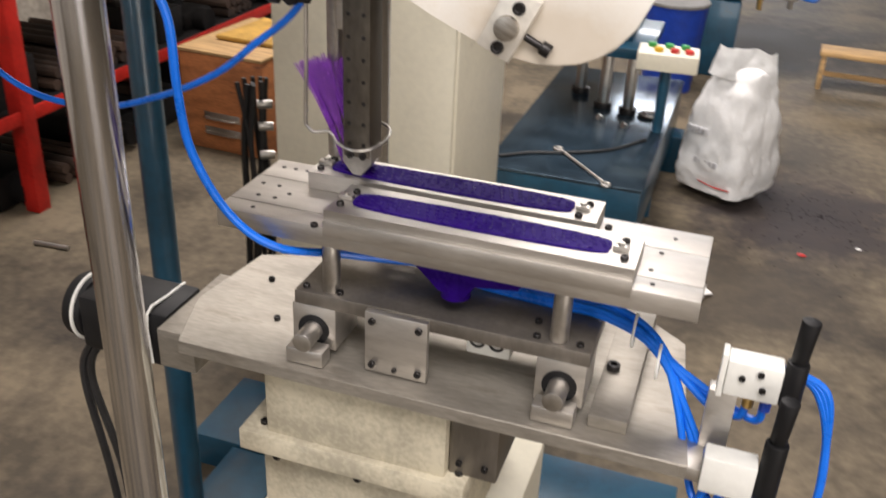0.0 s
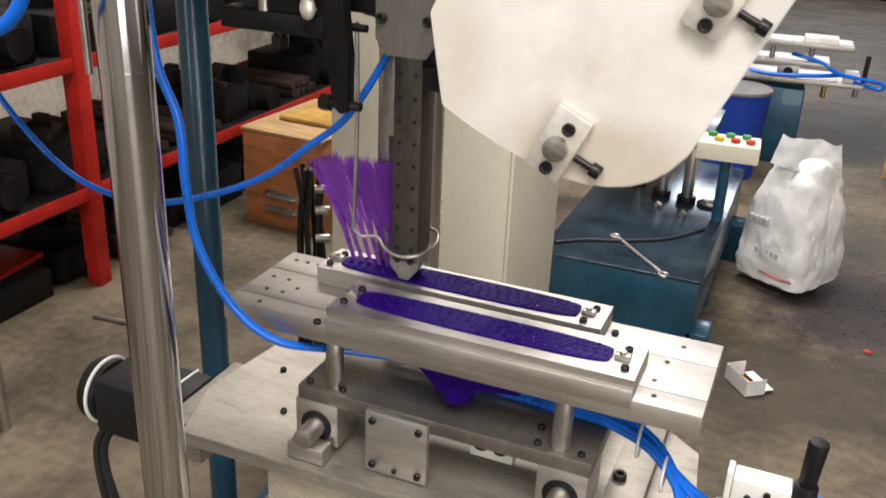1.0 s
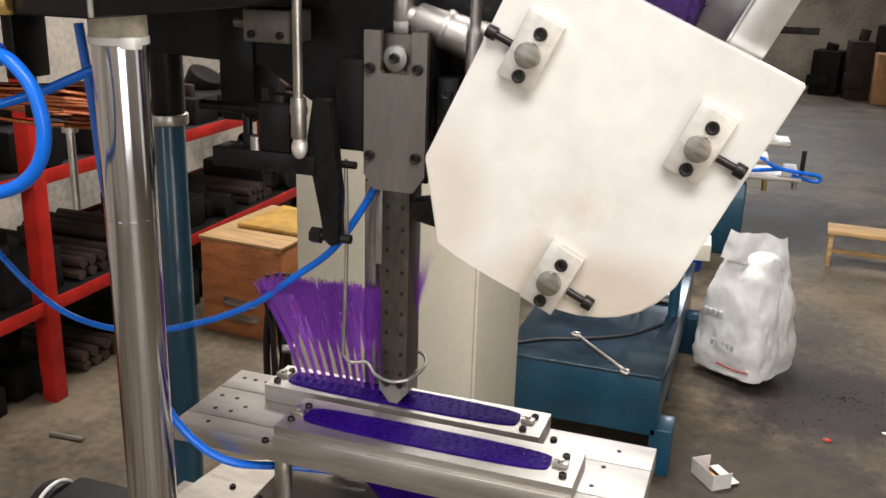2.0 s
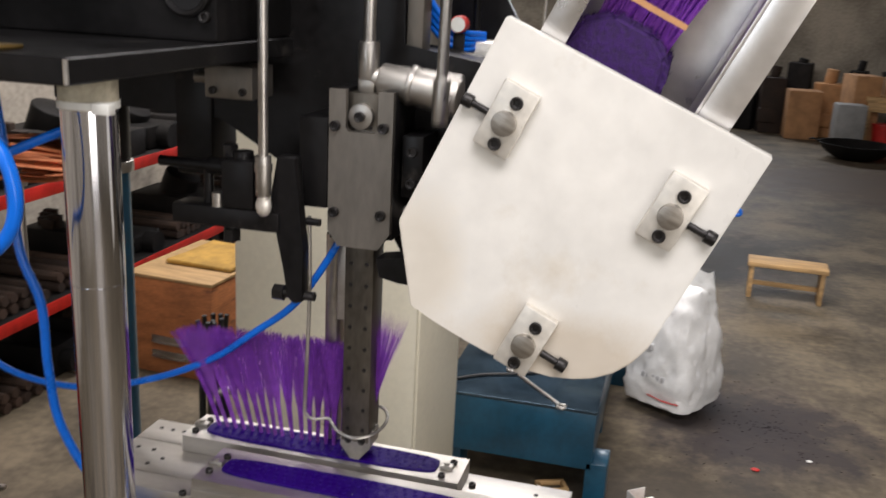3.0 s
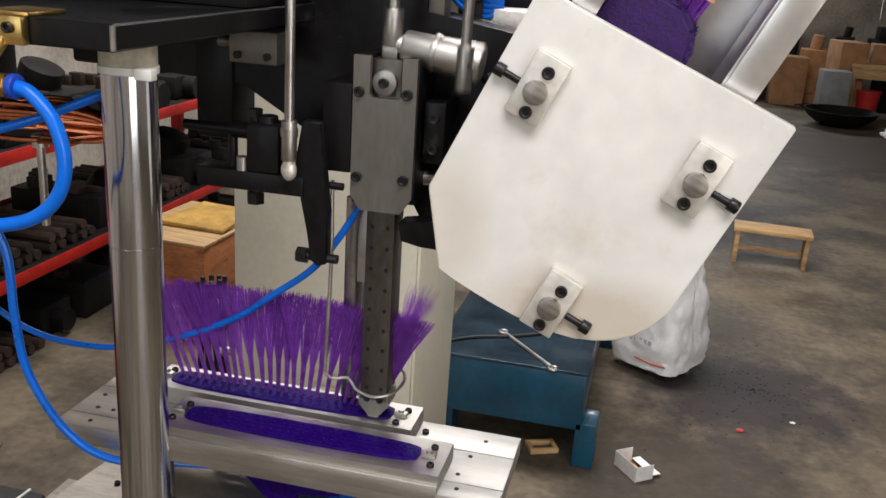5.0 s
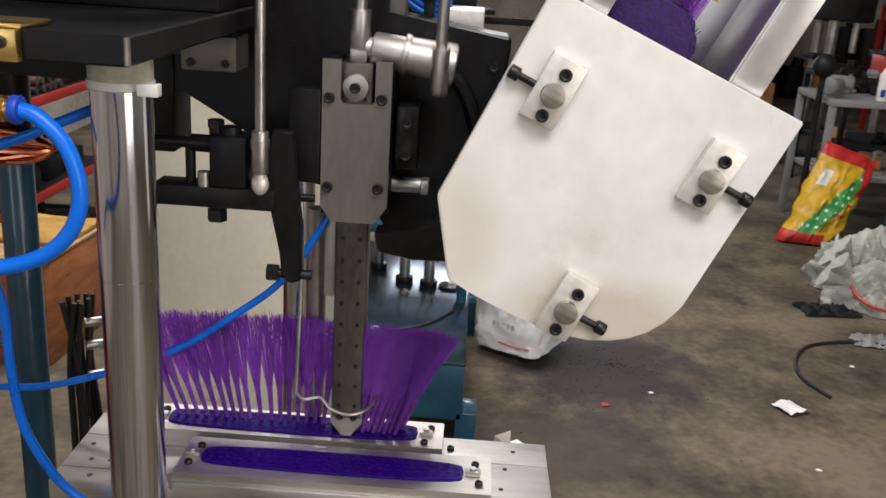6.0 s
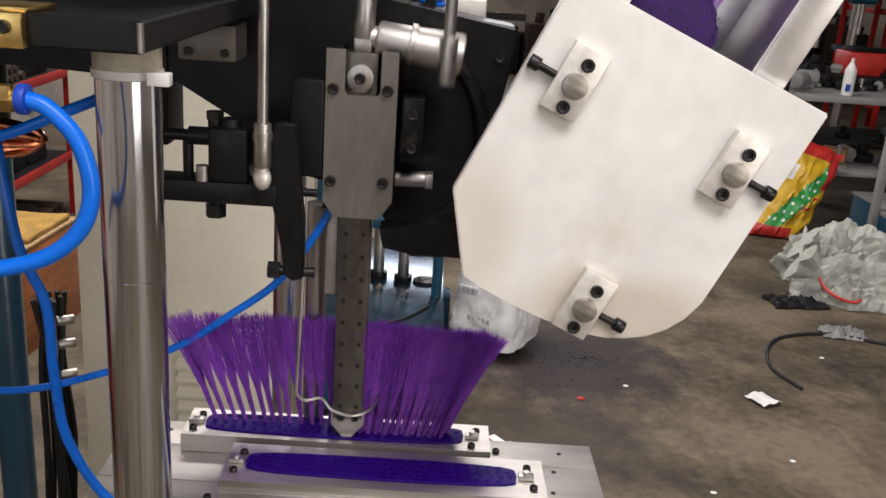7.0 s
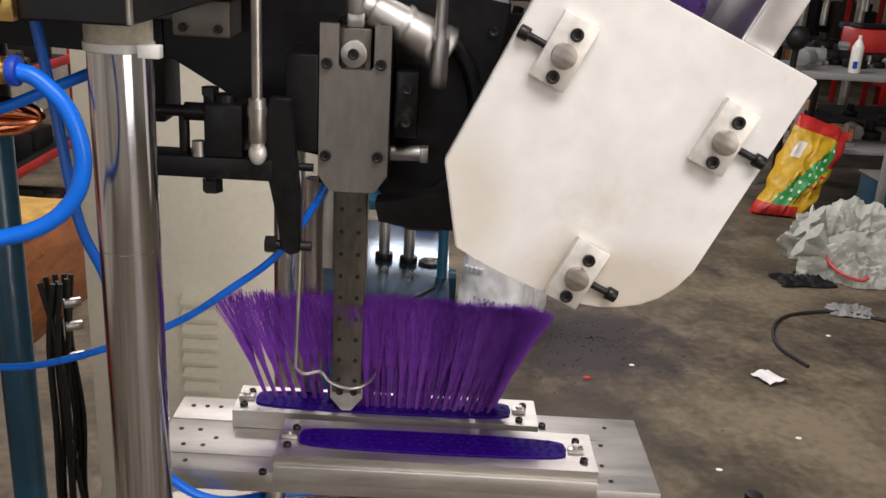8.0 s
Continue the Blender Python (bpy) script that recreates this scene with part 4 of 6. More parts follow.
# ---- air hoses and bracket on the machine ----
br = B()
box(br, -0.204, -0.168, -0.312, -0.304, 1.543, 1.5635, 0.001)
box(br, -0.204, -0.168, -0.304, -0.26, 1.5626, 1.566, 0.001)
bk = part("hose_bracket", br, BRASS, machine, "yellow passivated hose bracket")
shared("socket_screw", SCREW_S, bk, pose(-0.178, -0.3122, 1.5552))
ft = B()
hexagon = [(-0.335 + 0.0085 * math.cos(a), 1.5185 + 0.0085 * math.sin(a)) for a in np.linspace(0, 2 * math.pi, 6, endpoint=False)]
prism(ft, hexagon, 0.011, -0.1755, "x")
cyl(ft, (-0.1645, -0.335, 1.5185), (-0.1625, -0.335, 1.5185), 0.0070, 18)
fp = part("brass_fitting", ft, BRASS, machine, "brass push-in fitting")
part("fitting_body", cyl(B(), (-0.190, -0.335, 1.5185), (-0.1757, -0.335, 1.5185), 0.0078, 18, bevel=0.001), WHITEPL, fp, "white fitting body")
part("fitting_arm", cyl(B(), (-0.186, -0.335, 1.524), (-0.186, -0.309, 1.546), 0.0045, 12), BRASS, fp)
part("fitting_collar", cyl(B(), (-0.1623, -0.335, 1.5185), (-0.1565, -0.335, 1.5183), 0.0088, 18, bevel=0.001), BLUEPL, fp, "blue release collar")


def hose(pts, r, label, name="air_hose"):
    return solo(name, tube(B(), pts, r, 12, 10), HOSE, label, "hose", group="blue air hoses of the machine")


hose([(-0.158, -0.335, 1.5183), (-0.146, -0.335, 1.514), (-0.130, -0.335, 1.496), (-0.124, -0.335, 1.468), (-0.132, -0.335, 1.443), (-0.155, -0.335, 1.424), (-0.195, -0.335, 1.413), (-0.26, -0.33, 1.40), (-0.34, -0.30, 1.36)], 0.0052, "thick blue air hose looping from a brass fitting")
hose([(-0.138, -0.205, 1.513), (-0.152, -0.218, 1.504), (-0.185, -0.228, 1.489), (-0.220, -0.236, 1.474), (-0.270, -0.250, 1.460), (-0.36, -0.26, 1.452), (-0.48, -0.26, 1.46)], 0.0040, "blue air hose rising to the table slab")
hose([(-0.022, 0.03, 1.378), (-0.032, 0.02, 1.348), (-0.073, 0.02, 1.287), (-0.122, 0.02, 1.246), (-0.180, 0.03, 1.202), (-0.265, 0.04, 1.160), (-0.37, 0.05, 1.128), (-0.48, 0.05, 1.140), (-0.58, 0.05, 1.215), (-0.66, 0.05, 1.33)], 0.0040, "thin blue air hose sagging behind the post")
for kk in range(4):
    hose([(0.018, 0.17, 1.59 + 0.008 * kk), (0.030, 0.16, 1.575 + 0.008 * kk), (0.048, 0.155, 1.562 + 0.007 * kk), (0.066, 0.16, 1.556 + 0.006 * kk), (0.080, 0.19, 1.56 + 0.004 * kk)], 0.0036, "short blue air hose in a bundle behind the head")
gs = thing("pressure_gauge", "small round pressure gauge behind the head", "gauge", (0.0600, 0.15, 1.583))
part("case", cyl(B(), (0, 0.012, 0), (0, -0.004, 0), 0.0095, 24, bevel=0.001), REDP, gs)
part("dial", cyl(B(), (0, -0.0045, 0), (0, -0.006, 0), 0.008, 24), WHITEPL, gs, "white dial")
part("stem", box(B(), -0.006, 0.006, 0.0, 0.012, -0.06, -0.0096, 0.001), BLACKST, gs)
rg = B()
tube(rg, [(0.067 + (0.029 + 0.0012 * (-1) ** kk) * math.cos(a), 0.20, 1.646 + (0.029 + 0.0012 * (-1) ** kk) * math.sin(a)) for kk, a in enumerate(np.linspace(0, 2 * math.pi, 33))], 0.0026, 8, 2)
wring = part("wire_ring", rg, WHITEPL, machine, "pale twisted wire ring behind the head")
part("ring_stay", cyl(B(), (0.067, 0.205, 1.617), (0.067, 0.205, 1.40), 0.004, 10), BLACKST, wring)
hd_b = prism(B(), [(0.015, 1.625), (0.085, 1.622), (0.110, 1.580), (0.108, 1.40), (0.015, 1.40)], 0.012, 0.255, "y")
part("rear_hood", hd_b, BLACKST, machine, "dark steel hood behind the head")
wb = thing("valve_box", "pale aluminium valve box behind the head", "box", (0.086, 0.20, 1.531))
part("body", box(B(), -0.022, 0.034, -0.03, 0.03, 0.0, 0.034, 0.003), CLAMPAL, wb)
part("bracket", box(B(), -0.05, 0.035, -0.06, 0.04, -0.20, -0.0005, 0.002), BLACKST, wb)

# ---- control cabinet ----
cab = thing("control_cabinet", "tall cream control cabinet with vent louvres", "cabinet", (-0.4745, 1.12, 0))
part("body", box(B(), -0.2385, 0.2385, 0.016, 0.44, 0.0, 1.43, 0.004), CREAM, cab)
dr = part("door", box(B(), -0.233, 0.233, 0.0, 0.0155, 0.05, 1.41, 0.003), CREAM, cab)
lv = B()
prism(lv, [(0, 0.006), (-0.019, -0.004), (-0.020, -0.012), (0, -0.014)], 0.085, 0, "x")
lvm = finish("louvre", lv, CREAM)
for kk in range(8):
    shared("louvre", lvm, dr, pose(-0.012, -0.0002, 0.515 + 0.037 * kk))
bc = thing("cable_bundle", "bundle of black cables hanging beside the cabinet", "cables", (-0.80, 1.18, 0))
rng = random.Random(3)
for kk in range(9):
    x, y = rng.uniform(-0.03, 0.03), rng.uniform(-0.05, 0.03)
    part("cable", tube(B(), [(x + rng.uniform(-.03, .03), y, 0.78), (x, y, 0.62), (x + rng.uniform(-.02, .02), y, 0.40), (x * 1.5, y, 0.15), (x * 2 + 0.05, y - 0.03, 0.012), (x + 0.2, y - 0.05, 0.012)], 0.0065, 7, 5), CABLE, bc)
for z in (0.72, 0.66, 0.58):
    part("connector", cyl(B(), (0.052, 0.0, z), (0.02, -0.02, z), 0.012, 12), STEEL, bc, "metal cable connector")

# ---- second machine base in teal ----
tb = thing("teal_machine_base", "teal painted machine base with an oily steel top", "machine", (-0.11, 1.90, -0.04))
part("apron", box(B(), -0.26, 0.26, 0.0, 1.25, 0.175, 0.372, 0.004), TEAL, tb, "teal painted apron")
part("bed", box(B(), -0.262, 0.262, -0.002, 1.252, 0.3722, 0.383, 0.002), OILY, tb, "shiny oily bed plate")
for x, y in ((-0.22, 0.1), (-0.22, 1.1), (0.275, 0.06), (0.27, 1.1)):
    part("foot", box(B(), x - 0.035, x + 0.035, y - 0.06, y + 0.06, 0.04, 0.1748 if x < 0.25 else 0.20, 0.003), TEAL, tb)
for x, y in ((0.0, 0.75), (0.10, 0.72), (-0.12, 0.9)):
    part("pillar", cyl(B(), (x, y, 0.3832), (x, y, 0.62), 0.022, 22, bevel=0.002), STEEL, tb, "steel pillar")
    part("pillar_foot", cyl(B(), (x, y, 0.3832), (x, y, 0.405), 0.036, 22, bevel=0.002), BLACKST, tb)
part("upper_plate", box(B(), -0.25, 0.16, 0.62, 1.1, 0.6202, 0.66, 0.004), TEAL, tb, "teal upper plate")
part("upper_body", box(B(), -0.25, 0.08, 0.72, 1.1, 0.6604, 1.02, 0.006), TEAL, tb, "teal upper body")
part("bed_cap", cyl(B(), (0.19, 0.72, 0.3832), (0.19, 0.72, 0.391), 0.05, 30, bevel=0.002), BLACKST, tb, "round black cap")
for r in (0.02, 0.035):
    cr = B()
    tube(cr, [(0.19 + r * math.cos(a), 0.72 + r * math.sin(a), 0.392) for a in np.linspace(0, 2 * math.pi, 17)], 0.002, 5, 2)
    part("cap_ring", cr, STEEL, tb)
wr = B()
tube(wr, [(-0.02, 0.28, 0.389), (0.17, 0.06, 0.389)], 0.006, 8)
for c in ((-0.03, 0.29), (0.178, 0.05)):
    tube(wr, [(c[0] + 0.014 * math.cos(a), c[1] + 0.014 * math.sin(a), 0.389) for a in np.linspace(0.5, 5.8, 9)], 0.005, 6, 3)
solo("wrench", wr, STEEL, "steel wrench lying on the oily bed plate", "tool", (-0.14, 1.84, -0.04))
solo("bed_cable", tube(B(), [(0.10, 2.35, 0.388), (0.0, 2.2, 0.388), (-0.14, 2.1, 0.39), (-0.25, 2.05, 0.39), (-0.34, 1.98, 0.389)], 0.005, 8), CABLE, "black cable lying across the bed plate", "cable", (0, 0, -0.04))
cl = B()
for q in ((-0.02, 2.7), (0.05, 2.62), (0.0, 2.45), (-0.1, 2.5)):
    cyl(cl, (q[0], q[1], 0.3835), (q[0] + 0.01, q[1], 0.40), 0.012, 10)
solo("loose_nuts", cl, STEEL, "loose steel nuts on the bed plate", "nuts", (0, 0, -0.04), kind="stuff")
pb = thing("push_button_box", "cream push-button box with six coloured buttons", "control box", (0.125, 2.45, 0.59), 4)
part("case", box(B(), -0.105, 0.105, -0.07, 0.07, 0.0, 0.062, 0.006), CREAM, pb)
for i, (x, y) in enumerate(((-0.06, 0.03), (0.0, 0.03), (0.055, 0.03), (-0.035, -0.028), (0.02, -0.028), (0.07, -0.028))):
    part("button", cyl(B(), (x, y, 0.062), (x, y, 0.076), 0.016, 18, bevel=0.002), (GREENP, GREENP, GREENP, YELLOWP, REDP, REDP)[i], pb, ("green button", "green button", "green button", "yellow button", "red button", "red button")[i])
part("stalk", cyl(B(), (0, 0.02, -0.59), (0, 0.02, -0.0005), 0.02, 16), TEAL, pb)


# ---- sacks ----
def sack(name, label, place, rz, w, d, h, seed, material=WOVEN, lean=0.0, tip=0.0, rough=1.0):
    bm = B()
    bmesh.ops.create_icosphere(bm, subdivisions=5, radius=1)
    for v in bm.verts:
        c = v.co.copy()
        z = (c.z + 1) / 2
        wide = np.interp(z, [0, 0.06, 0.25, 0.55, 0.78, 0.88, 1.0], [0.88, 1.03, 1.08, 0.98, 0.82, 0.70, 0.56])
        q = Vector((c.x, c.y))
        if q.length > 1e-6:
            way = q.normalized()
            e = 5.5 - 3.0 * z
            q = way * min(1.0, q.length * 1.9) / (abs(way.x) ** e + abs(way.y) ** e) ** (1 / e)
        n0 = noise.noise(Vector((c.x * 2.2, c.y * 2.2, c.z * 2.2 + seed)))
        n1 = noise.noise(Vector((c.x * 6, c.y * 6, c.z * 3.5 + seed * 3)))
        n2 = abs(noise.noise(Vector((c.x * 9, c.y * 9, c.z * 5 + seed * 7))))
        k = wide * (1 + rough * (0.13 * n0 + 0.07 * n1 - 0.17 * n2))
        v.co = Vector((q.x * w / 2 * k + lean * z * h - tip * max(0, 0.3 - z), q.y * d / 2 * k - tip * max(0, 0.22 - z), z * h * (1 + 0.05 * n0) if z > 0.02 else 0.002))
    return solo(name, bm, material, label, "sack" if label else "", place, rz)


ws_thing = thing("woven_sack", "full white woven plastic sack standing on the floor", "sack", (0.392, 2.83, 0), 10)
body = sack("body", "", (0, 0, 0), -40, 0.300, 0.300, 0.56, 2, rough=0.5)
body.parent = ws_thing
fold = B()
bmesh.ops.create_grid(fold, x_segments=30, y_segments=8, size=1)
bmesh.ops.solidify(fold, geom=fold.faces[:], thickness=0.05)
for v in fold.verts:
    x, y, thick = v.co
    wave = 0.012 * math.sin(5 * x + 1) + 0.010 * noise.noise(Vector((x * 3, y * 2, 4)))
    v.co = Vector((x * (0.118 - 0.012 * y), wave + (0.060 - 0.030 * y) * (1 if thick > 0.02 else -1) * (1 - 0.5 * x * x), 0.055 * (y + 1) + 0.012 * noise.noise(Vector((x * 2, 7, y)))))
fo = part("folded_top", fold, WOVEN, ws_thing, "folded-over sack top")
fo.matrix_basis = pose(-0.012, 0.0, 0.49, 0, 4, 0)
turned = pose(0, 0, 0, 0, 0, -40)
for z, x, n in ((0.27, -0.10, 4), (0.15, -0.05, 5)):
    for kk in range(n):
        q = part("print_bar", box(B(), -0.008, 0.008, -0.006, 0.012, 0.0, 0.024, 0.001), FADED, ws_thing, "faded grey printing")
        q.matrix_basis = turned @ pose(x + 0.022 * kk, -0.152, z, 0, 0, 0)
cd = part("cord", tube(B(), [(-0.02, -0.160, 0.085), (0.05, -0.162, 0.080), (0.12, -0.158, 0.084)], 0.003, 6), REDP, ws_thing, "red cord")
cd.matrix_basis = turned

# ---- small things on the floor ----
ct = thing("small_carton", "small open white carton with brown inside", "carton", (0.335, 1.935, 0), 128)
for nm, b4 in (("side", (-0.06, -0.0585, -0.035, 0.035)), ("side", (0.0585, 0.06, -0.035, 0.035)), ("side", (-0.0585, 0.0585, 0.0335, 0.035))):
    part(nm, box(B(), *b4, 0.0015, 0.055), PAPER, ct, "white carton side")
part("bottom", box(B(), -0.0585, 0.0585, -0.0335, 0.0335, 0.0, 0.0014), CARD, ct)
part("lining", box(B(), -0.0575, 0.0575, 0.030, 0.0332, 0.0016, 0.050), CARD, ct, "brown inside face")
part("flap", box(B(), -0.0585, 0.0585, -0.068, -0.035, 0.012, 0.0135), PAPER, ct, "folded-out flap")
part("blue_band", box(B(), 0.0601, 0.0607, -0.034, -0.018, 0.004, 0.053), BLUEPL, ct)
wc = thing("wood_offcut", "small pale wooden frame offcut on the floor", "offcut", (0.02, 1.98, 0), 25)
for b4 in ((-0.05, 0.05, -0.035, -0.022), (-0.05, 0.05, 0.022, 0.035), (-0.05, -0.036, -0.0215, 0.0215), (0.036, 0.05, -0.0215, 0.0215)):
    part("strip", box(B(), *b4, 0, 0.018, 0.001), WOOD, wc)
pp = B()
bmesh.ops.create_grid(pp, x_segments=6, y_segments=6, size=0.05)
for v in pp.verts:
    v.co.z = 0.014 + 0.012 * noise.noise(v.co * 30)
bmesh.ops.solidify(pp, geom=pp.faces[:], thickness=0.001)
solo("crumpled_paper", pp, PAPER, "crumpled scrap of white paper on the floor", "paper", (1.434, 2.436, 0), 30)
solo("red_speck", ball(B(), (0, 0, 0.004), 0.012, 1.3, 1, 0.35), REDP, "red scrap on the concrete floor", "scrap", (0.704, 2.359, 0))
for q in ((1.391, 1.982), (0.903, 2.495), (1.05, 1.75), (1.85, 2.9)):
    solo("pale_crumb", ball(B(), (0, 0, 0.003), 0.008, 1.4, 1, 0.4), PAPER, "pale crumb on the concrete floor", "scrap", (*q, 0), group="pale crumbs on the floor")
rng = random.Random(8)
chips = B()
for kk in range(210):
    a, q = rng.uniform(0, 6.28), abs(rng.gauss(0, 0.42))
    p = (0.78 + q * math.cos(a) * 0.75, 2.75 + q * math.sin(a) * 0.8, 0.0015)
    box(chips, p[0] - 0.002, p[0] + 0.001 + rng.uniform(0, 0.006), p[1] - 0.0005, p[1] + rng.uniform(0.0003, 0.002), 0.0003, 0.0015)
solo("bristle_clippings", chips, DARK, "dark purple bristle clippings scattered on the floor", "clippings", kind="stuff")
solo("floor_cable", tube(B(), [(1.635, 2.56, 0.008), (1.575, 2.75, 0.008), (1.632, 2.967, 0.008), (1.759, 3.112, 0.008), (1.996, 3.179, 0.008), (2.2, 3.107, 0.008), (2.7, 2.95, 0.008)], 0.008, 8), CABLE, "black cable lying in a curve on the floor", "cable")

# ---- wooden box, racks ----
wx = thing("wooden_crate", "orange-brown wooden crate with two metal handles", "crate", (-1.64, 2.36, 0), -4)
part("body", box(B(), -0.20, 0.20, 0.0, 0.55, 0.0, 0.415, 0.006), BOXWOOD, wx)
part("lid", box(B(), -0.205, 0.205, -0.006, 0.556, 0.4154, 0.43, 0.003), WOOD, wx, "paler lid board")
part("cleat", box(B(), -0.225, -0.2005, 0.03, 0.07, 0.03, 0.25, 0.003), WOOD, wx, "pale side cleat")
for z in (0.15, 0.085):
    hd = B()
    tube(hd, [(-0.07, -0.001, z), (-0.066, -0.022, z), (0.06, -0.022, z), (0.064, -0.001, z)], 0.005, 8)
    box(hd, -0.09, 0.085, -0.003, -0.0005, z - 0.012, z + 0.02, 0.001)
    part("handle", hd, STEEL, wx, "bright metal handle")
yw = B()
box(yw, -0.12, 0.19, 0.16, 0.52, 0.4304, 0.452, 0.008)
bmesh.ops.subdivide_edges(yw, edges=yw.edges, cuts=4, use_grid_fill=True)
for v in yw.verts:
    v.co += Vector(noise.noise_vector(v.co * 14)) * 0.012 * (1 if v.co.z > 0.438 else 0)
solo("ochre_cloth", yw, OCHRE, "crumpled ochre cloth on the wooden crate", "cloth", (-1.64, 2.36, 0), -4)


def rack(place, n_levels, length, depth, seed, height=1.25):
    rk = thing("steel_rack", "red angle-iron rack loaded with dark iron stock", "rack", place)
    for y in (0, length * 0.345, length):
        for x in (0, -depth):
            b = B()
            box(b, x - 0.004, x, y, y + 0.06, 0, height, 0.001)
            box(b, x - 0.06, x - 0.004, y, y + 0.004, 0, height, 0.001)
            part("post", b, RED, rk)
    for i in range(n_levels):
        z = 0.34 + 0.46 * i
        for x in (-0.006, -depth + 0.002):
            part("rail", box(B(), x - 0.004, x, 0.056, length, z, z + 0.05, 0.001), RED, rk)
        part("shelf", box(B(), -depth, -0.011, 0.006, length, z + 0.012, z + 0.03, 0.001), DARK, rk, "dark grimy shelf")
    return rk


rack((-1.935, 0.12, 0), 2, 4.2, 0.7, 1, 1.45)
rng = random.Random(21)
kinds = [("iron_bar_bundle", "bundle of dark rusty iron bars on the rack", "iron bars"), ("iron_casting", "dark greasy iron casting on the rack", "casting"), ("parts_bin", "grimy bin of machine parts on the rack", "bin")]
for i, z in enumerate((0.001, 0.371, 0.831)):
    y = 0.3
    while y < 4.1:
        kind_i = rng.randrange(3)
        wdt = rng.uniform(0.16, 0.36)
        nm, lb, cat = kinds[kind_i]
        b = B()
        if kind_i == 0:
            bundle = thing(nm, lb, cat, (-2.28, y + 0.02, z), 0, group="iron stock on the rack")
            for q in range(9):
                yy, zz = (q % 5) * wdt / 5, (q // 5) * 0.043
                part("bar", cyl(B(), (-0.3, yy, 0.022 + zz), (0.27, yy + rng.uniform(-0.01, 0.01), 0.022 + zz), 0.021, 10), RUST, bundle)
        elif kind_i == 1:
            h = rng.uniform(0.12, 0.28)
            box(b, -0.2, 0.2, 0, wdt * 0.85, 0, h * 0.6, 0.015)
            cyl(b, (0.0, wdt * 0.42, h * 0.5), (0.05, wdt * 0.42, h), wdt * 0.28, 16, bevel=0.01)
            cyl(b, (0.2, wdt * 0.4, h * 0.3), (0.26, wdt * 0.4, h * 0.3), wdt * 0.2, 16)
            solo(nm, b, DARK, lb, cat, (-2.25, y, z), 0, group="iron stock on the rack")
        else:
            h = rng.uniform(0.1, 0.2)
            ob = thing(nm, lb, cat, (-2.25, y, z), 0, group="bins on the rack")
            part("tray", box(b, -0.22, 0.22, 0, wdt * 0.9, 0, h, 0.006), DARK, ob)
            for q in range(7):
                hp = B()
                cc = (rng.uniform(-0.18, 0.18), rng.uniform(0.03, wdt * 0.85), h + 0.01)
                box(hp, cc[0] - 0.03, cc[0] + 0.03, cc[1] - 0.018, cc[1] + 0.018, h - 0.005, h + rng.uniform(0.02, 0.06), 0.004)
                part("scrap_piece", hp, RUST, ob)
        y += wdt + 0.03
ex = thing("red_toolbox", "dark tool box with a red lid under the rack", "toolbox", (-2.22, 1.15, 0), 6)
part("body", box(B(), -0.2, 0.16, -0.3, 0.3, 0, 0.13, 0.01), DARK, ex)
part("lid", box(B(), -0.205, 0.165, -0.305, 0.305, 0.1305, 0.15, 0.006), RED, ex)
bar2 = B()
cyl(bar2, (-1.66, 1.38, 0.008), (-1.79, 1.37, 0.008), 0.008, 10)
solo("steel_pin", bar2, STEEL, "bright steel pin on the floor", "pin")
ws = thing("steel_rod_stand", "steel rod with white base behind the machine", "rod", (-1.55, 0.75, 0))
part("rod", cyl(B(), (0, 0, 0), (0, 0, 1.1), 0.016, 14), STEEL, ws)
part("tray", cyl(B(), (0, 0, 0.78), (0, 0, 0.83), 0.06, 18, 0.09), BLUEPL, ws, "blue plastic cup")

# ---- far part of the hall ----
bn = thing("wooden_bench", "low pale wooden bench on the floor", "bench", (0.980, 4.56, 0), -3)
part("seat", box(B(), -0.215, 0.215, -0.09, 0.09, 0.185, 0.21, 0.003), WOOD, bn)
for x in (-0.19, 0.19):
    part("leg", box(B(), x - 0.012, x + 0.012, -0.08, 0.08, 0, 0.1845, 0.002), WOOD, bn)
part("stretcher", box(B(), -0.177, 0.177, -0.012, 0.012, 0.06, 0.085, 0.002), WOOD, bn)
m2 = thing("second_carriage_stand", "aluminium machine carriage on a teal stand", "machine", (0.20, 4.62, -0.20), 4)
part("stand", box(B(), -0.3, 0.1, -0.15, 0.15, 0.2005, 0.62, 0.01), TEAL, m2)
part("plate", box(B(), -0.42, 0.38, -0.14, 0.16, 0.65, 0.672, 0.002), ALU, m2)
part("foot_pin", cyl(B(), (0.2, 0, 0.56), (0.2, 0, 0.65), 0.014, 12), BRASS, m2)
part("foot_pin", cyl(B(), (0.36, 0, 0.58), (0.36, 0, 0.65), 0.014, 12), STEEL, m2)
part("bearing_block", box(B(), -0.06, 0.05, -0.12, -0.05, 0.6725, 0.74, 0.003), ALU, m2)
part("bearing", cyl(B(), (-0.005, -0.121, 0.705), (-0.005, -0.1205, 0.705), 0.025, 20), BLACKPL, m2)
part("upper_plate", box(B(), -0.30, 0.20, -0.13, 0.10, 0.7405, 0.765, 0.002), ALU, m2)
for x in (-0.1, 0.1):
    part("leg", cyl(B(), (x, -0.06, 0.7655), (x, -0.06, 0.84), 0.014, 14), STEEL, m2)
part("top_plate", box(B(), -0.30, 0.30, -0.14, 0.08, 0.8405, 0.865, 0.002), ALU, m2)
part("clamp", box(B(), 0.05, 0.22, -0.12, -0.02, 0.8655, 0.90, 0.003), PAPER, m2)
part("valve_block", box(B(), 0.28, 0.35, -0.1, -0.05, 0.6725, 0.735, 0.003), WHITEPL, m2, "white hand valve")
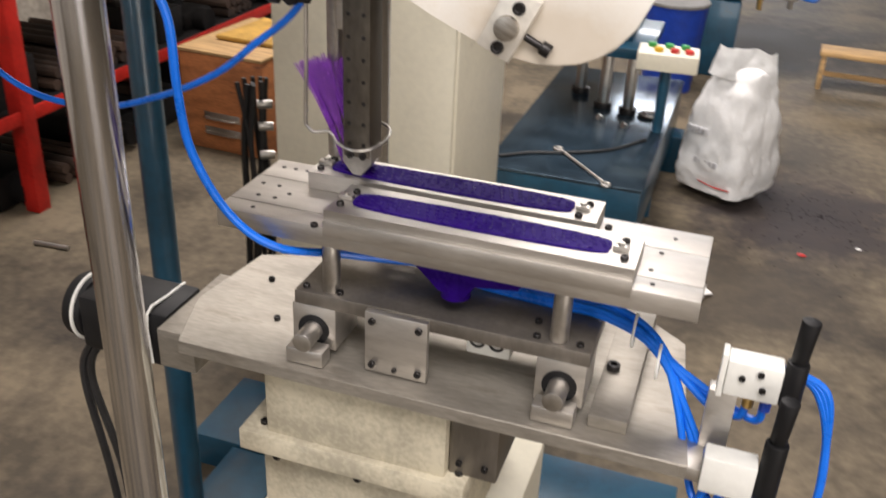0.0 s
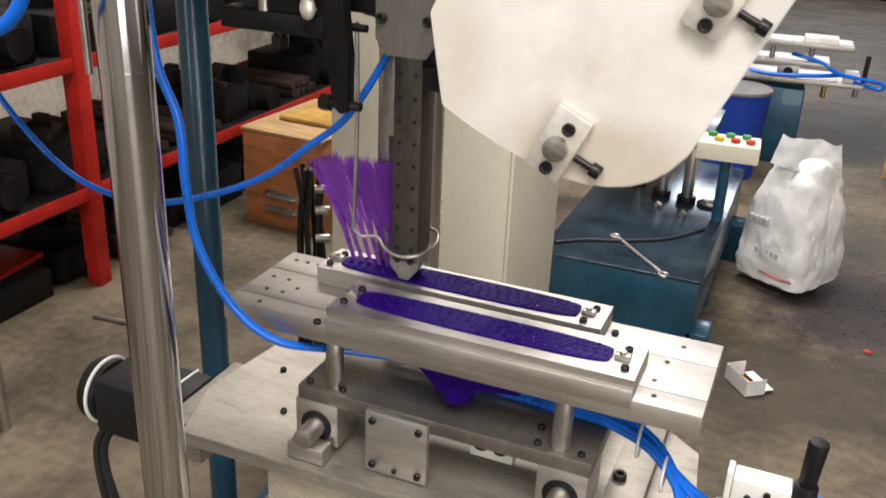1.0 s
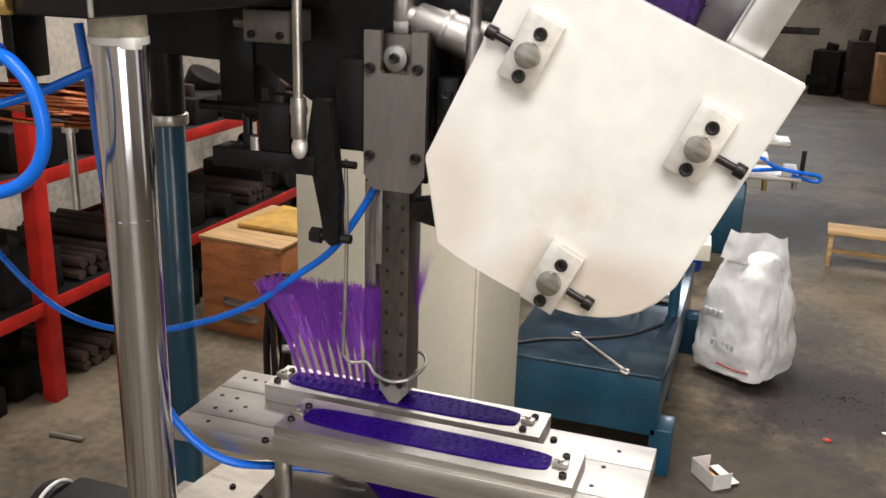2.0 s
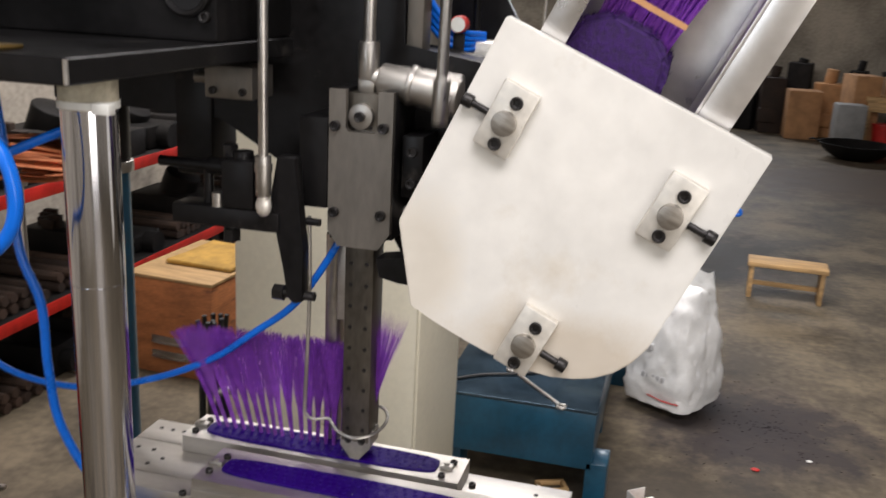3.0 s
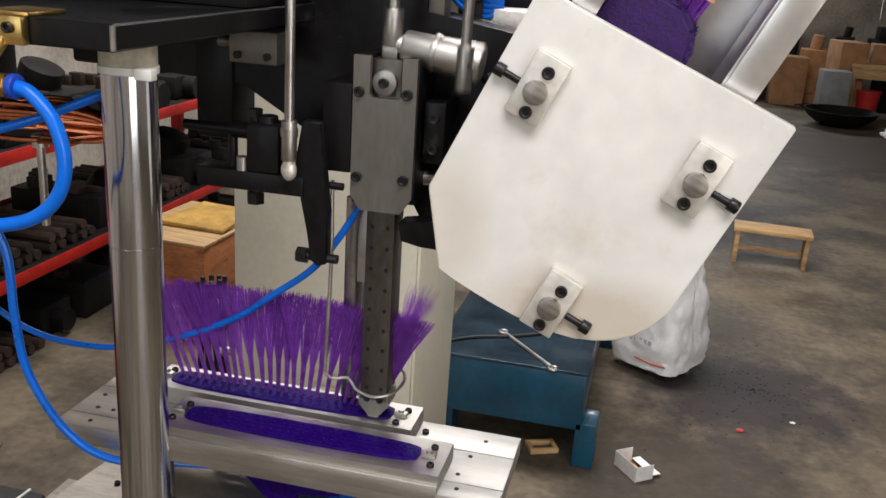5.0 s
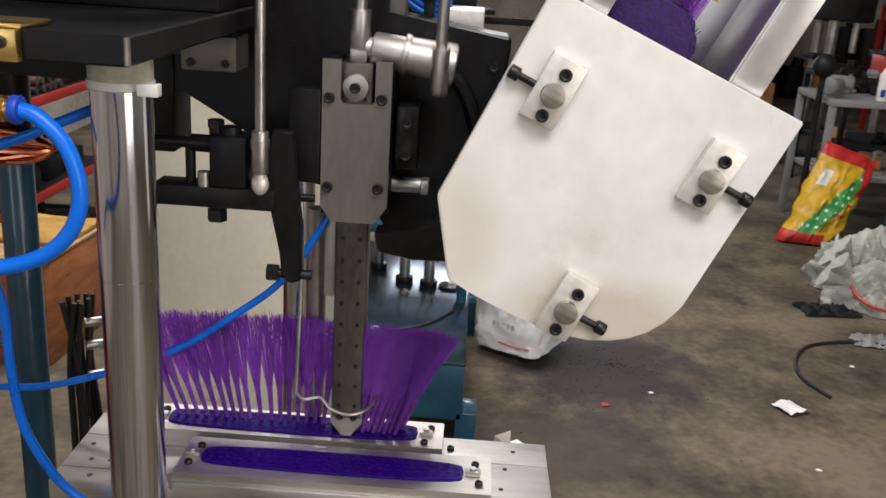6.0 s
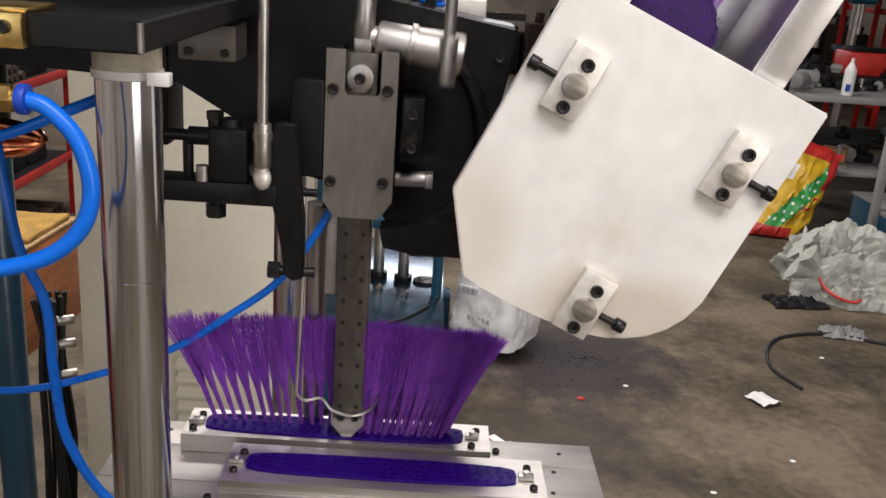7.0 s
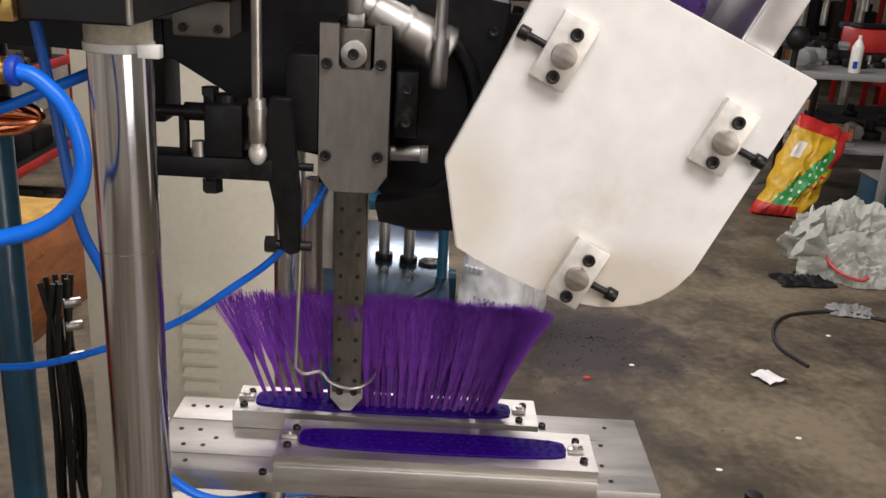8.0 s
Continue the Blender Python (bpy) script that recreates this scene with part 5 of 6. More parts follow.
part("lever_handle", cyl(B(), (0.38, -0.08, 0.68), (0.382, -0.08, 0.82), 0.013, 14, bevel=0.003), BLACKPL, m2, "black lever handle")
part("air_hose", tube(B(), [(0.0, -0.10, 0.80), (0.15, -0.12, 0.77), (0.25, -0.12, 0.72), (0.40, -0.12, 0.70), (0.47, -0.12, 0.69), (0.46, -0.12, 0.66), (0.33, -0.10, 0.68)], 0.011, 9), HOSE, m2, "blue air hose")
part("air_hose", tube(B(), [(-0.25, -0.10, 0.70), (-0.1, -0.15, 0.69), (0.1, -0.15, 0.70), (0.28, -0.09, 0.71)], 0.011, 9), HOSE, m2, "blue air hose")
for x in (-0.60,):
    po = part("slotted_post", box(box(B(), x, x + 0.045, 0.17, 0.175, 0.2005, 2.4, 0.001), x, x + 0.005, 0.1752, 0.215, 0.2005, 2.4, 0.001), GREYST, m2, "perforated steel angle post")
    # Perforations are black boxes set on the face, shade put into their colour.
    slot = finish("post_slot", box(B(), -0.007, 0.007, -0.002, 0, -0.014, 0.014), BLACKPL)
    for kk in range(20):
        shared("post_slot", slot, po, pose(x + 0.024, 0.1698, 1.2 + 0.055 * kk))
part("rod", cyl(B(), (-0.74, 0.2, 1.46), (-0.72, 0.2, 2.4), 0.010, 10), STEEL, m2, "pale steel rod")
part("rod", cyl(B(), (-0.44, 0.2, 1.46), (-0.50, 0.2, 2.4), 0.010, 10), STEEL, m2, "pale steel rod")
part("cross_beam", box(B(), -0.9, 0.4, 0.217, 0.257, 1.42, 1.46, 0.002), DARK, m2)
part("cross_beam", box(B(), -0.9, 0.4, 0.217, 0.257, 1.95, 1.99, 0.002), STEEL, m2)
for kk in range(5):
    part("air_hose", tube(B(), [(-0.35 + 0.02 * kk, 0.14, 1.95), (-0.2 + 0.05 * kk, 0.10, 1.74 - 0.02 * kk), (0.05 + 0.03 * kk, 0.09, 1.70), (0.25 + 0.04 * kk, 0.12, 1.80), (0.36 + 0.03 * kk, 0.15, 1.97)], 0.010, 7, 5), HOSE, m2, "blue air hose")
part("drive_motor", cyl(B(), (-0.42, 0.0, 1.62), (-0.10, 0.0, 1.62), 0.10, 24, bevel=0.012), GREYP, m2, "grey drive motor")
part("motor_shelf", box(B(), -0.5, 0.0, -0.12, 0.17, 1.495, 1.5195, 0.003), DARK, m2)
bkt = thing("blue_bucket", "blue plastic tub with a pale lid", "tub", (0.0, 4.15, 0))
part("tub", cyl(B(), (0, 0, 0), (0, 0, 0.45), 0.13, 28, 0.16), BLUEPL, bkt)
part("lid", cyl(B(), (0, 0, 0.4505), (0, 0, 0.47), 0.165, 28, bevel=0.004), GREYP, bkt)


def workbench(place, rz, w, d, h, label, material=GREYP):
    t = thing("workbench", label, "workbench", place, rz)
    part("top", box(B(), -w / 2, w / 2, -d / 2, d / 2, h - 0.04, h, 0.004), material, t)
    part("shelf", box(B(), -w / 2 + 0.045, w / 2 - 0.045, -d / 2, d / 2, h * 0.42, h * 0.42 + 0.025, 0.003), material, t)
    for x in (-1, 1):
        for y in (-1, 1):
            part("leg", box(B(), x * (w / 2 - 0.02) - 0.02, x * (w / 2 - 0.02) + 0.02, y * (d / 2 - 0.025) - 0.02, y * (d / 2 - 0.025) + 0.02, 0, h - 0.0405, 0.002), material, t)
    return t


workbench((3.05, 5.35, 0), 2, 1.4, 0.6, 0.88, "cluttered grey steel workbench", GREYP)
workbench((3.35, 3.95, 0), 4, 1.5, 0.7, 0.80, "grey steel workbench beside the platform", GREYP)
workbench((4.0, 6.5, 0), 4, 2.4, 0.8, 0.9, "dark steel workbench covered with machine parts", DARK)
bo = thing("spray_bottle", "white plastic bottle with blue print", "bottle", (2.70, 5.12, 0.8815))
part("body", cyl(B(), (0, 0, 0), (0, 0, 0.17), 0.036, 22, bevel=0.006), WHITEPL, bo)
part("neck", cyl(B(), (0, 0, 0.17), (0, 0, 0.21), 0.032, 22, 0.012), WHITEPL, bo)
part("cap", cyl(B(), (0, 0, 0.21), (0, 0, 0.235), 0.011, 14), WHITEPL, bo)
part("print", box(B(), -0.03, 0.0, -0.0375, -0.0362, 0.03, 0.075), BLUEPL, bo, "blue print bars")
rng = random.Random(33)
junk = [("gear_casting", "dark iron gear casting on the bench", DARK), ("motor_part", "grey motor part on the bench", GREYP), ("steel_fixture", "bright steel fixture on the bench", STEEL), ("brown_carton", "small brown carton on the bench", CARD)]
for cx, cy, cz, w, d, n in ((3.05, 5.36, 0.8805, 1.25, 0.36, 14), (3.05, 5.35, 0.3946, 1.25, 0.36, 11), (3.35, 3.95, 0.80, 1.3, 0.4, 7), (3.35, 3.95, 0.362, 1.3, 0.4, 6), (4.0, 6.5, 0.9, 2.2, 0.5, 14), (4.0, 6.5, 0.403, 2.2, 0.5, 9)):
    for q in range(n):
        i = rng.randrange(4)
        nm, lb, mm = junk[i]
        x = cx - w / 2 + w * (q + 0.5) / n
        y = cy + rng.uniform(-0.5, 0.5) * d - (x - cx) * -0.12
        s = rng.uniform(0.04, 0.085)
        if abs(x - 2.70) < 0.12 and 0.87 < cz < 0.89:
            y = cy + 0.17
        b = B()
        if i == 0:
            cyl(b, (0, 0, 0), (0, 0, s * 0.7), s, 16, bevel=s * 0.1)
            cyl(b, (0, 0, s * 0.7), (0, 0, s * 1.5), s * 0.45, 14, bevel=s * 0.05)
        elif i == 1:
            cyl(b, (-s, 0, s * 0.7), (s, 0, s * 0.7), s * 0.68, 16, bevel=s * 0.1)
            box(b, -s * 0.7, s * 0.7, -s * 0.6, s * 0.6, 0, s * 0.3)
        elif i == 2:
            box(b, -s * 1.2, s * 1.2, -s * 0.5, s * 0.5, 0, s * 0.4, s * 0.05)
            cyl(b, (s * 0.5, 0, s * 0.4), (s * 0.5, 0, s * 1.8), s * 0.2, 12)
            cyl(b, (-s * 0.6, 0, s * 0.4), (-s * 0.6, 0, s * 1.2), s * 0.28, 12)
        else:
            box(b, -s, s, -s * 0.8, s * 0.8, 0, s * 1.2, 0.003)
        solo(nm, b, mm, lb, "machine part" if i < 3 else "carton", (x, y, cz + 0.0005), rng.uniform(0, 180), group="clutter on the workbenches")
rack((5.0, 8.4, 0), 3, 1.2, 0.5, 4, 1.6)
rd = thing("red_parts_crate", "red plastic parts crate on the bench", "crate", (3.35, 6.35, 0.9), 5)
part("tub", box(B(), -0.2, 0.2, -0.13, 0.13, 0.0005, 0.17, 0.01), REDP, rd)
part("contents", box(B(), -0.17, 0.17, -0.1, 0.1, 0.1702, 0.2, 0.01), DARK, rd)
fan = thing("drum_motor", "round black motor beside the benches", "motor", (2.30, 5.10, 0), 20)
part("stand", cyl(B(), (0, 0, 0), (0, 0, 1.015), 0.02, 14), DARK, fan)
part("drum", ball(B(), (0, 0, 1.08), 0.072, 1, 1, 1.05, 24, 16), BLACKPL, fan)
# coloured bag and limp sacks
def printed_bag(place, rz):
    """A tall crumpled bag with a diagonal green band and red ends, half fallen over."""
    bm = B()
    bmesh.ops.create_grid(bm, x_segments=26, y_segments=34, size=1)
    back = bmesh.ops.duplicate(bm, geom=bm.verts[:] + bm.edges[:] + bm.faces[:])
    behind = {v for v in back["geom"] if isinstance(v, bmesh.types.BMVert)}
    print_of = []
    for v in bm.verts:
        u, w, _ = v.co
        puff = max(0.0, (1 - u * u) * (1 - w * w)) ** 0.45 * (0.085 - 0.03 * w)
        ridge = abs(noise.noise(Vector((u * 2.2 + w, w * 2.6, 3)))) + 0.5 * abs(noise.noise(Vector((u * 5, w * 4 - u * 2, 8))))
        side = 1 if v in behind else -1
        y = side * (puff + 0.004) + 0.055 * (ridge - 0.25) * (1 if side < 0 else 0.6) * (1 - 0.5 * abs(w)) + 0.13 * w
        z = 0.285 * (w + 1) * (1 - 0.10 * u)
        x = u * (0.17 + 0.02 * noise.noise(Vector((3, w * 3, 1)))) + 0.26 * (w + 1) * 0.5 + 0.03 * noise.noise(Vector((u * 2, w * 3, 5)))
        print_of.append((u, w))
        v.co = Vector((x, y, max(z, 0.003)))
    bm.verts.index_update()
    me_faces = []
    for f in bm.faces:
        u = sum(print_of[v.index][0] for v in f.verts) / len(f.verts)
        w = sum(print_of[v.index][1] for v in f.verts) / len(f.verts)
        d = u - 0.9 * w - 0.30
        k = 0
        if abs(d) < 0.30:
            k = 1 if (round(u * 13) * 3 + round(w * 17)) % 9 else 3
        if w > 0.78 or (w < -0.72 and u < 0.5) or (u > 0.72 and w > 0.2):
            k = 2
        if d > 0.34 and -0.4 < w < 0.3 and u < 0.8:
            k = 2 if round(w * 17) % 4 == 0 else 0
        if -0.72 < u < -0.40 and 0.25 < w < 0.55:
            k = 3
        me_faces.append(k)
    bmesh.ops.remove_doubles(bm, verts=bm.verts, dist=0.0005)
    slots = dict(enumerate(me_faces))
    for i, f in enumerate(bm.faces):
        f.material_index = slots.get(i, 0)
    ob = solo("printed_bag", bm, YELLOWP, "crumpled yellow, green and red plastic bag on the floor", "bag", place, rz)
    for m in (GREENP, REDP, WHITEPL):
        ob.data.materials.append(m)
    return ob


printed_bag((2.27, 4.92, 0), -8)


def limp_sack(place, rz, w, d, h, seed):
    """A half-empty woven sack, slumped in deep folds with a gathered neck."""
    st_thing = thing("limp_sack", "limp grey-white woven sack with red strip lying on the floor", "sack", place, rz, group="limp sacks on the floor")
    bm = B()
    bmesh.ops.create_icosphere(bm, subdivisions=6, radius=1)
    for v in bm.verts:
        c = v.co.copy()
        ang = math.atan2(c.y, c.x)
        lobe = 1 + 0.22 * math.sin(2 * ang + seed) + 0.12 * math.sin(5 * ang + 2 * seed)
        fold = sum(a * abs(noise.noise(Vector((c.x * f + seed, c.y * f * 1.7, c.z * f)))) for a, f in ((0.34, 1.6), (0.20, 3.6), (0.10, 8.0)))
        k = lobe * (1.08 - fold)
        top = max(0.0, c.z) ** 0.7 * (1.05 - 1.1 * fold + 0.25 * noise.noise(Vector((c.x * 1.5, c.y * 1.5, seed))))
        v.co = Vector((c.x * w / 2 * k, c.y * d / 2 * k, max(0.003, h * top + 0.02 * noise.noise(c * 4))))
    part("body", bm, GREYSACK, st_thing)
    neck = B()
    bmesh.ops.create_cone(neck, cap_ends=True, segments=28, radius1=0.035, radius2=0.085, depth=0.13, matrix=Matrix.Translation((0, 0, 0.065)))
    bmesh.ops.subdivide_edges(neck, edges=neck.edges, cuts=2, use_grid_fill=True)
    for v in neck.verts:
        a = math.atan2(v.co.y, v.co.x)
        q = 1 + 0.35 * math.sin(6 * a + seed) * v.co.z / 0.13
        v.co = Vector((v.co.x * q, v.co.y * q * 0.5, v.co.z + 0.02 * math.sin(3 * a)))
    nk = part("neck", neck, GREYSACK, st_thing, "gathered sack neck")
    nk.matrix_basis = pose(-w * 0.34, -d * 0.1, h * 0.55, 15, -58, 0)
    tie = B()
    tube(tie, [(-w * 0.36, -d * 0.12, h * 0.62), (-w * 0.30, -d * 0.30, h * 0.40), (-w * 0.15, -d * 0.47, h * 0.26), (w * 0.02, -d * 0.52, h * 0.22), (w * 0.10, -d * 0.50, h * 0.30)], 0.008, 6, 5)
    part("tie", tie, REDP, st_thing, "red plastic tie strip")
    return st_thing


limp_sack((2.36, 3.98, 0), 12, 0.62, 0.42, 0.34, 3)
limp_sack((2.27, 3.66, 0), -15, 0.46, 0.30, 0.25, 8)
limp_sack((2.86, 3.70, 0), 40, 0.60, 0.45, 0.26, 14)


def crumple(name, w, d, h, seed, material, label, category, place, rz):
    """A thin crumpled sheet lying on the floor."""
    bm = B()
    bmesh.ops.create_grid(bm, x_segments=22, y_segments=14, size=1)
    for v in bm.verts:
        x, y, _ = v.co
        edge = 1 + 0.25 * noise.noise(Vector((x * 1.5, y * 1.5, seed)))
        lift = abs(noise.noise(Vector((x * 1.8, y * 2.4, seed + 2)))) + 0.5 * abs(noise.noise(Vector((x * 5, y * 5, seed))))
        v.co = Vector((x * w / 2 * edge, y * d / 2 * edge, 0.004 + h * lift * 1.4 * max(0.12, 1 - 0.8 * max(abs(x), abs(y)))))
    bmesh.ops.solidify(bm, geom=bm.faces[:], thickness=0.003)
    return solo(name, bm, material, label, category, place, rz)


crumple("black_rag", 0.30, 0.16, 0.075, 3, BLACKPL, "black oily rag on the floor", "rag", (1.99, 3.59, 0), 8)
crumple("clear_bag", 0.22, 0.14, 0.06, 6, GREYP, "flat grey plastic bag on the floor", "bag", (2.07, 3.20, 0), -10)
tc = thing("machine_platform", "low teal steel platform below the workbench", "platform", (3.58, 4.72, 0), 2)
part("body", box(B(), -0.78, 0.85, -0.30, 0.24, 0, 0.285, 0.006), TEAL, tc)
part("top", box(B(), -0.79, 0.86, -0.31, 0.25, 0.2855, 0.30, 0.003), GREYP, tc)
# along the end wall
ub = thing("steel_cabinet", "small grey-blue steel cabinet standing by the wall", "cabinet", (2.17, 10.8, 0), 4)
part("body", box(B(), -0.16, 0.16, -0.14, 0.14, 0, 0.55, 0.006), GREYP, ub)
part("door", box(B(), -0.145, 0.145, -0.152, -0.1402, 0.04, 0.52, 0.003), GREYP, ub)
wk = thing("iron_pan", "wide black iron pan on the floor", "pan", (2.2, 10.2, 0))
bowl = B()
rings = [(0.14, 0.0), (0.26, 0.04), (0.36, 0.11), (0.40, 0.18), (0.385, 0.18), (0.34, 0.115), (0.24, 0.05), (0.0001, 0.02)]
loops = [[bowl.verts.new((r * math.cos(a), r * math.sin(a), z)) for a in np.linspace(0, 2 * math.pi, 30, endpoint=False)] for r, z in rings]
for la, lb in zip(loops, loops[1:]):
    for i in range(30):
        bowl.faces.new((la[i], la[(i + 1) % 30], lb[(i + 1) % 30], lb[i]))
bowl.faces.new(loops[0])
part("bowl", bowl, DARK, wk)
part("handle", tube(B(), [(-0.38, 0, 0.17), (-0.45, 0, 0.20), (-0.50, 0, 0.19)], 0.012, 8), DARK, wk)
sp_t = thing("wooden_table", "rough wooden table with a red bucket below", "table", (2.72, 11.2, 0), -3)
part("top", box(B(), -0.35, 0.35, -0.25, 0.25, 0.57, 0.63, 0.004), WOOD, sp_t)
part("apron", box(B(), -0.33, 0.33, -0.24, -0.21, 0.46, 0.5695, 0.003), WOOD, sp_t)
for x in (-0.31, 0.31):
    for y in (-0.2, 0.2):
        part("leg", box(B(), x - 0.03, x + 0.03, y - 0.03, y + 0.03, 0, 0.5695 if y > 0 else 0.4595, 0.003), WOOD, sp_t)
rb = thing("red_bucket", "red plastic bucket under the wooden table", "bucket", (2.62, 11.1, 0))
part("tub", cyl(B(), (0, 0, 0), (0, 0, 0.30), 0.11, 24, 0.14), REDP, rb)
part("rim", cyl(B(), (0, 0, 0.3002), (0, 0, 0.32), 0.148, 24, bevel=0.004), REDP, rb)
for x, y, z, w, d, h, rz in ((2.33, 11.25, 0, 0.32, 0.4, 0.86, 14), (2.85, 11.3, 0.63, 0.5, 0.3, 0.22, -4), (1.75, 11.7, 0, 0.4, 0.35, 0.6, 3), (3.5, 10.6, 0, 0.4, 0.4, 0.35, 0)):
    solo("cardboard_box", box(B(), -w / 2, w / 2, -d / 2, d / 2, 0, h, 0.008), CARD, "worn brown cardboard box near the end wall", "box", (x, y, z + 0.0005), rz, group="boxes along the end wall")
lathe = thing("lathe", "old black lathe with a bright bed and a bent work lamp", "lathe", (3.45, 11.9, 0), 0)
part("cabinet", box(B(), -0.62, -0.25, -0.25, 0.25, 0, 0.80, 0.01), DARK, lathe)
part("cabinet", box(B(), 0.35, 0.70, -0.25, 0.25, 0, 0.80, 0.01), DARK, lathe)
part("tray", box(B(), -0.75, 0.80, -0.32, 0.30, 0.8005, 0.86, 0.008), DARK, lathe)
part("bed", box(B(), -0.70, 0.75, -0.12, 0.14, 0.8605, 1.02, 0.008), DARK, lathe)
part("way", box(B(), -0.62, 0.75, -0.16, -0.10, 1.23, 1.30, 0.004), STEEL, lathe, "bright steel slide way")
part("headstock", box(B(), 0.15, 0.75, -0.12, 0.16, 1.0205, 1.2295, 0.02), DARK, lathe)
part("carriage", box(B(), -0.45, -0.22, -0.15, 0.12, 1.0205, 1.2295, 0.012), DARK, lathe)
part("crank", cyl(cyl(B(), (-0.62, -0.13, 1.265), (-0.74, -0.13, 1.265), 0.012, 12), (-0.74, -0.16, 1.12), (-0.74, -0.13, 1.36), 0.010, 10), STEEL, lathe, "bright crank handle")
part("lamp_arm", tube(B(), [(0.05, 0.0, 1.30), (0.04, -0.02, 1.48), (0.0, -0.04, 1.62), (-0.10, -0.06, 1.66), (-0.20, -0.08, 1.58)], 0.012, 8), CABLE, lathe)
part("lamp_shade", cyl(B(), (-0.20, -0.08, 1.585), (-0.25, -0.09, 1.51), 0.02, 16, 0.055), BLACKPL, lathe, "black lamp shade")
part("dial", cyl(B(), (0.30, -0.121, 1.12), (0.30, -0.135, 1.12), 0.06, 20, bevel=0.004), WHITEPL, lathe, "pale dial")
pl2 = thing("trestle", "white boards lying on a low steel trestle", "trestle", (2.56, 7.95, 0), 4)
for i in range(3):
    part("board", box(B(), -0.35 + 0.04 * i, 0.35, -0.2 + 0.05 * i, 0.2, 0.265 + 0.026 * i, 0.29 + 0.026 * i, 0.002), PAPER, pl2)
for x in (-0.2, 0.3):
    for y in (-0.16, 0.16):
        part("leg", box(B(), x - 0.012, x + 0.012, y - 0.012, y + 0.012, 0, 0.2645, 0.002), STEEL, pl2)
part("stretcher", box(B(), -0.187, 0.287, -0.17, -0.15, 0.05, 0.07, 0.002), STEEL, pl2)

rng = random.Random(77)
for i in range(15):
    x, w, h = 1.05 + 0.34 * i, rng.uniform(0.20, 0.38), rng.uniform(0.35, 1.0)
    if 2.6 < x < 4.4:
        continue
    b = box(B(), -w / 2, w / 2, -0.16, 0.16, 0, h, 0.012)
    cyl(b, (0.0, 0, h * 0.9), (0.03, 0, h + rng.uniform(0.05, 0.2)), w * 0.22, 14, bevel=0.01)
    box(b, -w * 0.6, w * 0.2, -0.2, -0.1, h * 0.2, h * 0.45, 0.01)
    solo("scrap_machine", b, (DARK, RUST, DARK, CARD)[i % 4], "grimy scrap machine part standing along the wall", "machine part", (x, 12.2 + rng.uniform(-0.2, 0.1), 0), rng.uniform(-20, 20), group="scrap along the end wall")


def drill_press(place, rz, h, material):
    """A bench machine: foot, column, table, head, spindle and crank wheel."""
    dp = thing("drill_press", "grimy dark drill press standing among the benches", "drill press", place, rz, group="machines in the back of the hall")
    part("foot", box(B(), -0.2, 0.2, -0.28, 0.2, 0, 0.07, 0.01), material, dp)
    part("column", cyl(B(), (0, 0.1, 0.07), (0, 0.1, h), 0.045, 18), STEEL, dp)
    part("table", box(B(), -0.18, 0.18, -0.28, 0.04, h * 0.52, h * 0.55, 0.008), material, dp)
    part("head", box(B(), -0.12, 0.12, -0.26, 0.22, h * 0.78, h * 1.02, 0.03), material, dp)
    part("spindle", cyl(B(), (0, -0.18, h * 0.62), (0, -0.18, h * 0.78), 0.028, 16), STEEL, dp)
    part("crank_wheel", tube(B(), [(0.15, -0.1 + 0.09 * math.cos(a), h * 0.85 + 0.09 * math.sin(a)) for a in np.linspace(0, 2 * math.pi, 13)], 0.011, 7, 3), STEEL, dp)
    part("belt_cover", box(B(), -0.11, 0.11, -0.24, 0.3, h * 1.021, h * 1.12, 0.02), material, dp)


for x, y, rz, h, m in ((3.3, 7.6, 20, 1.6, DARK), (4.1, 8.4, -15, 1.75, TEAL), (4.6, 6.4, 30, 1.5, RUST), (3.75, 9.3, 5, 1.5, DARK), (5.2, 8.6, 10, 1.7, DARK)):
    drill_press((x, y, 0), rz, h, m)

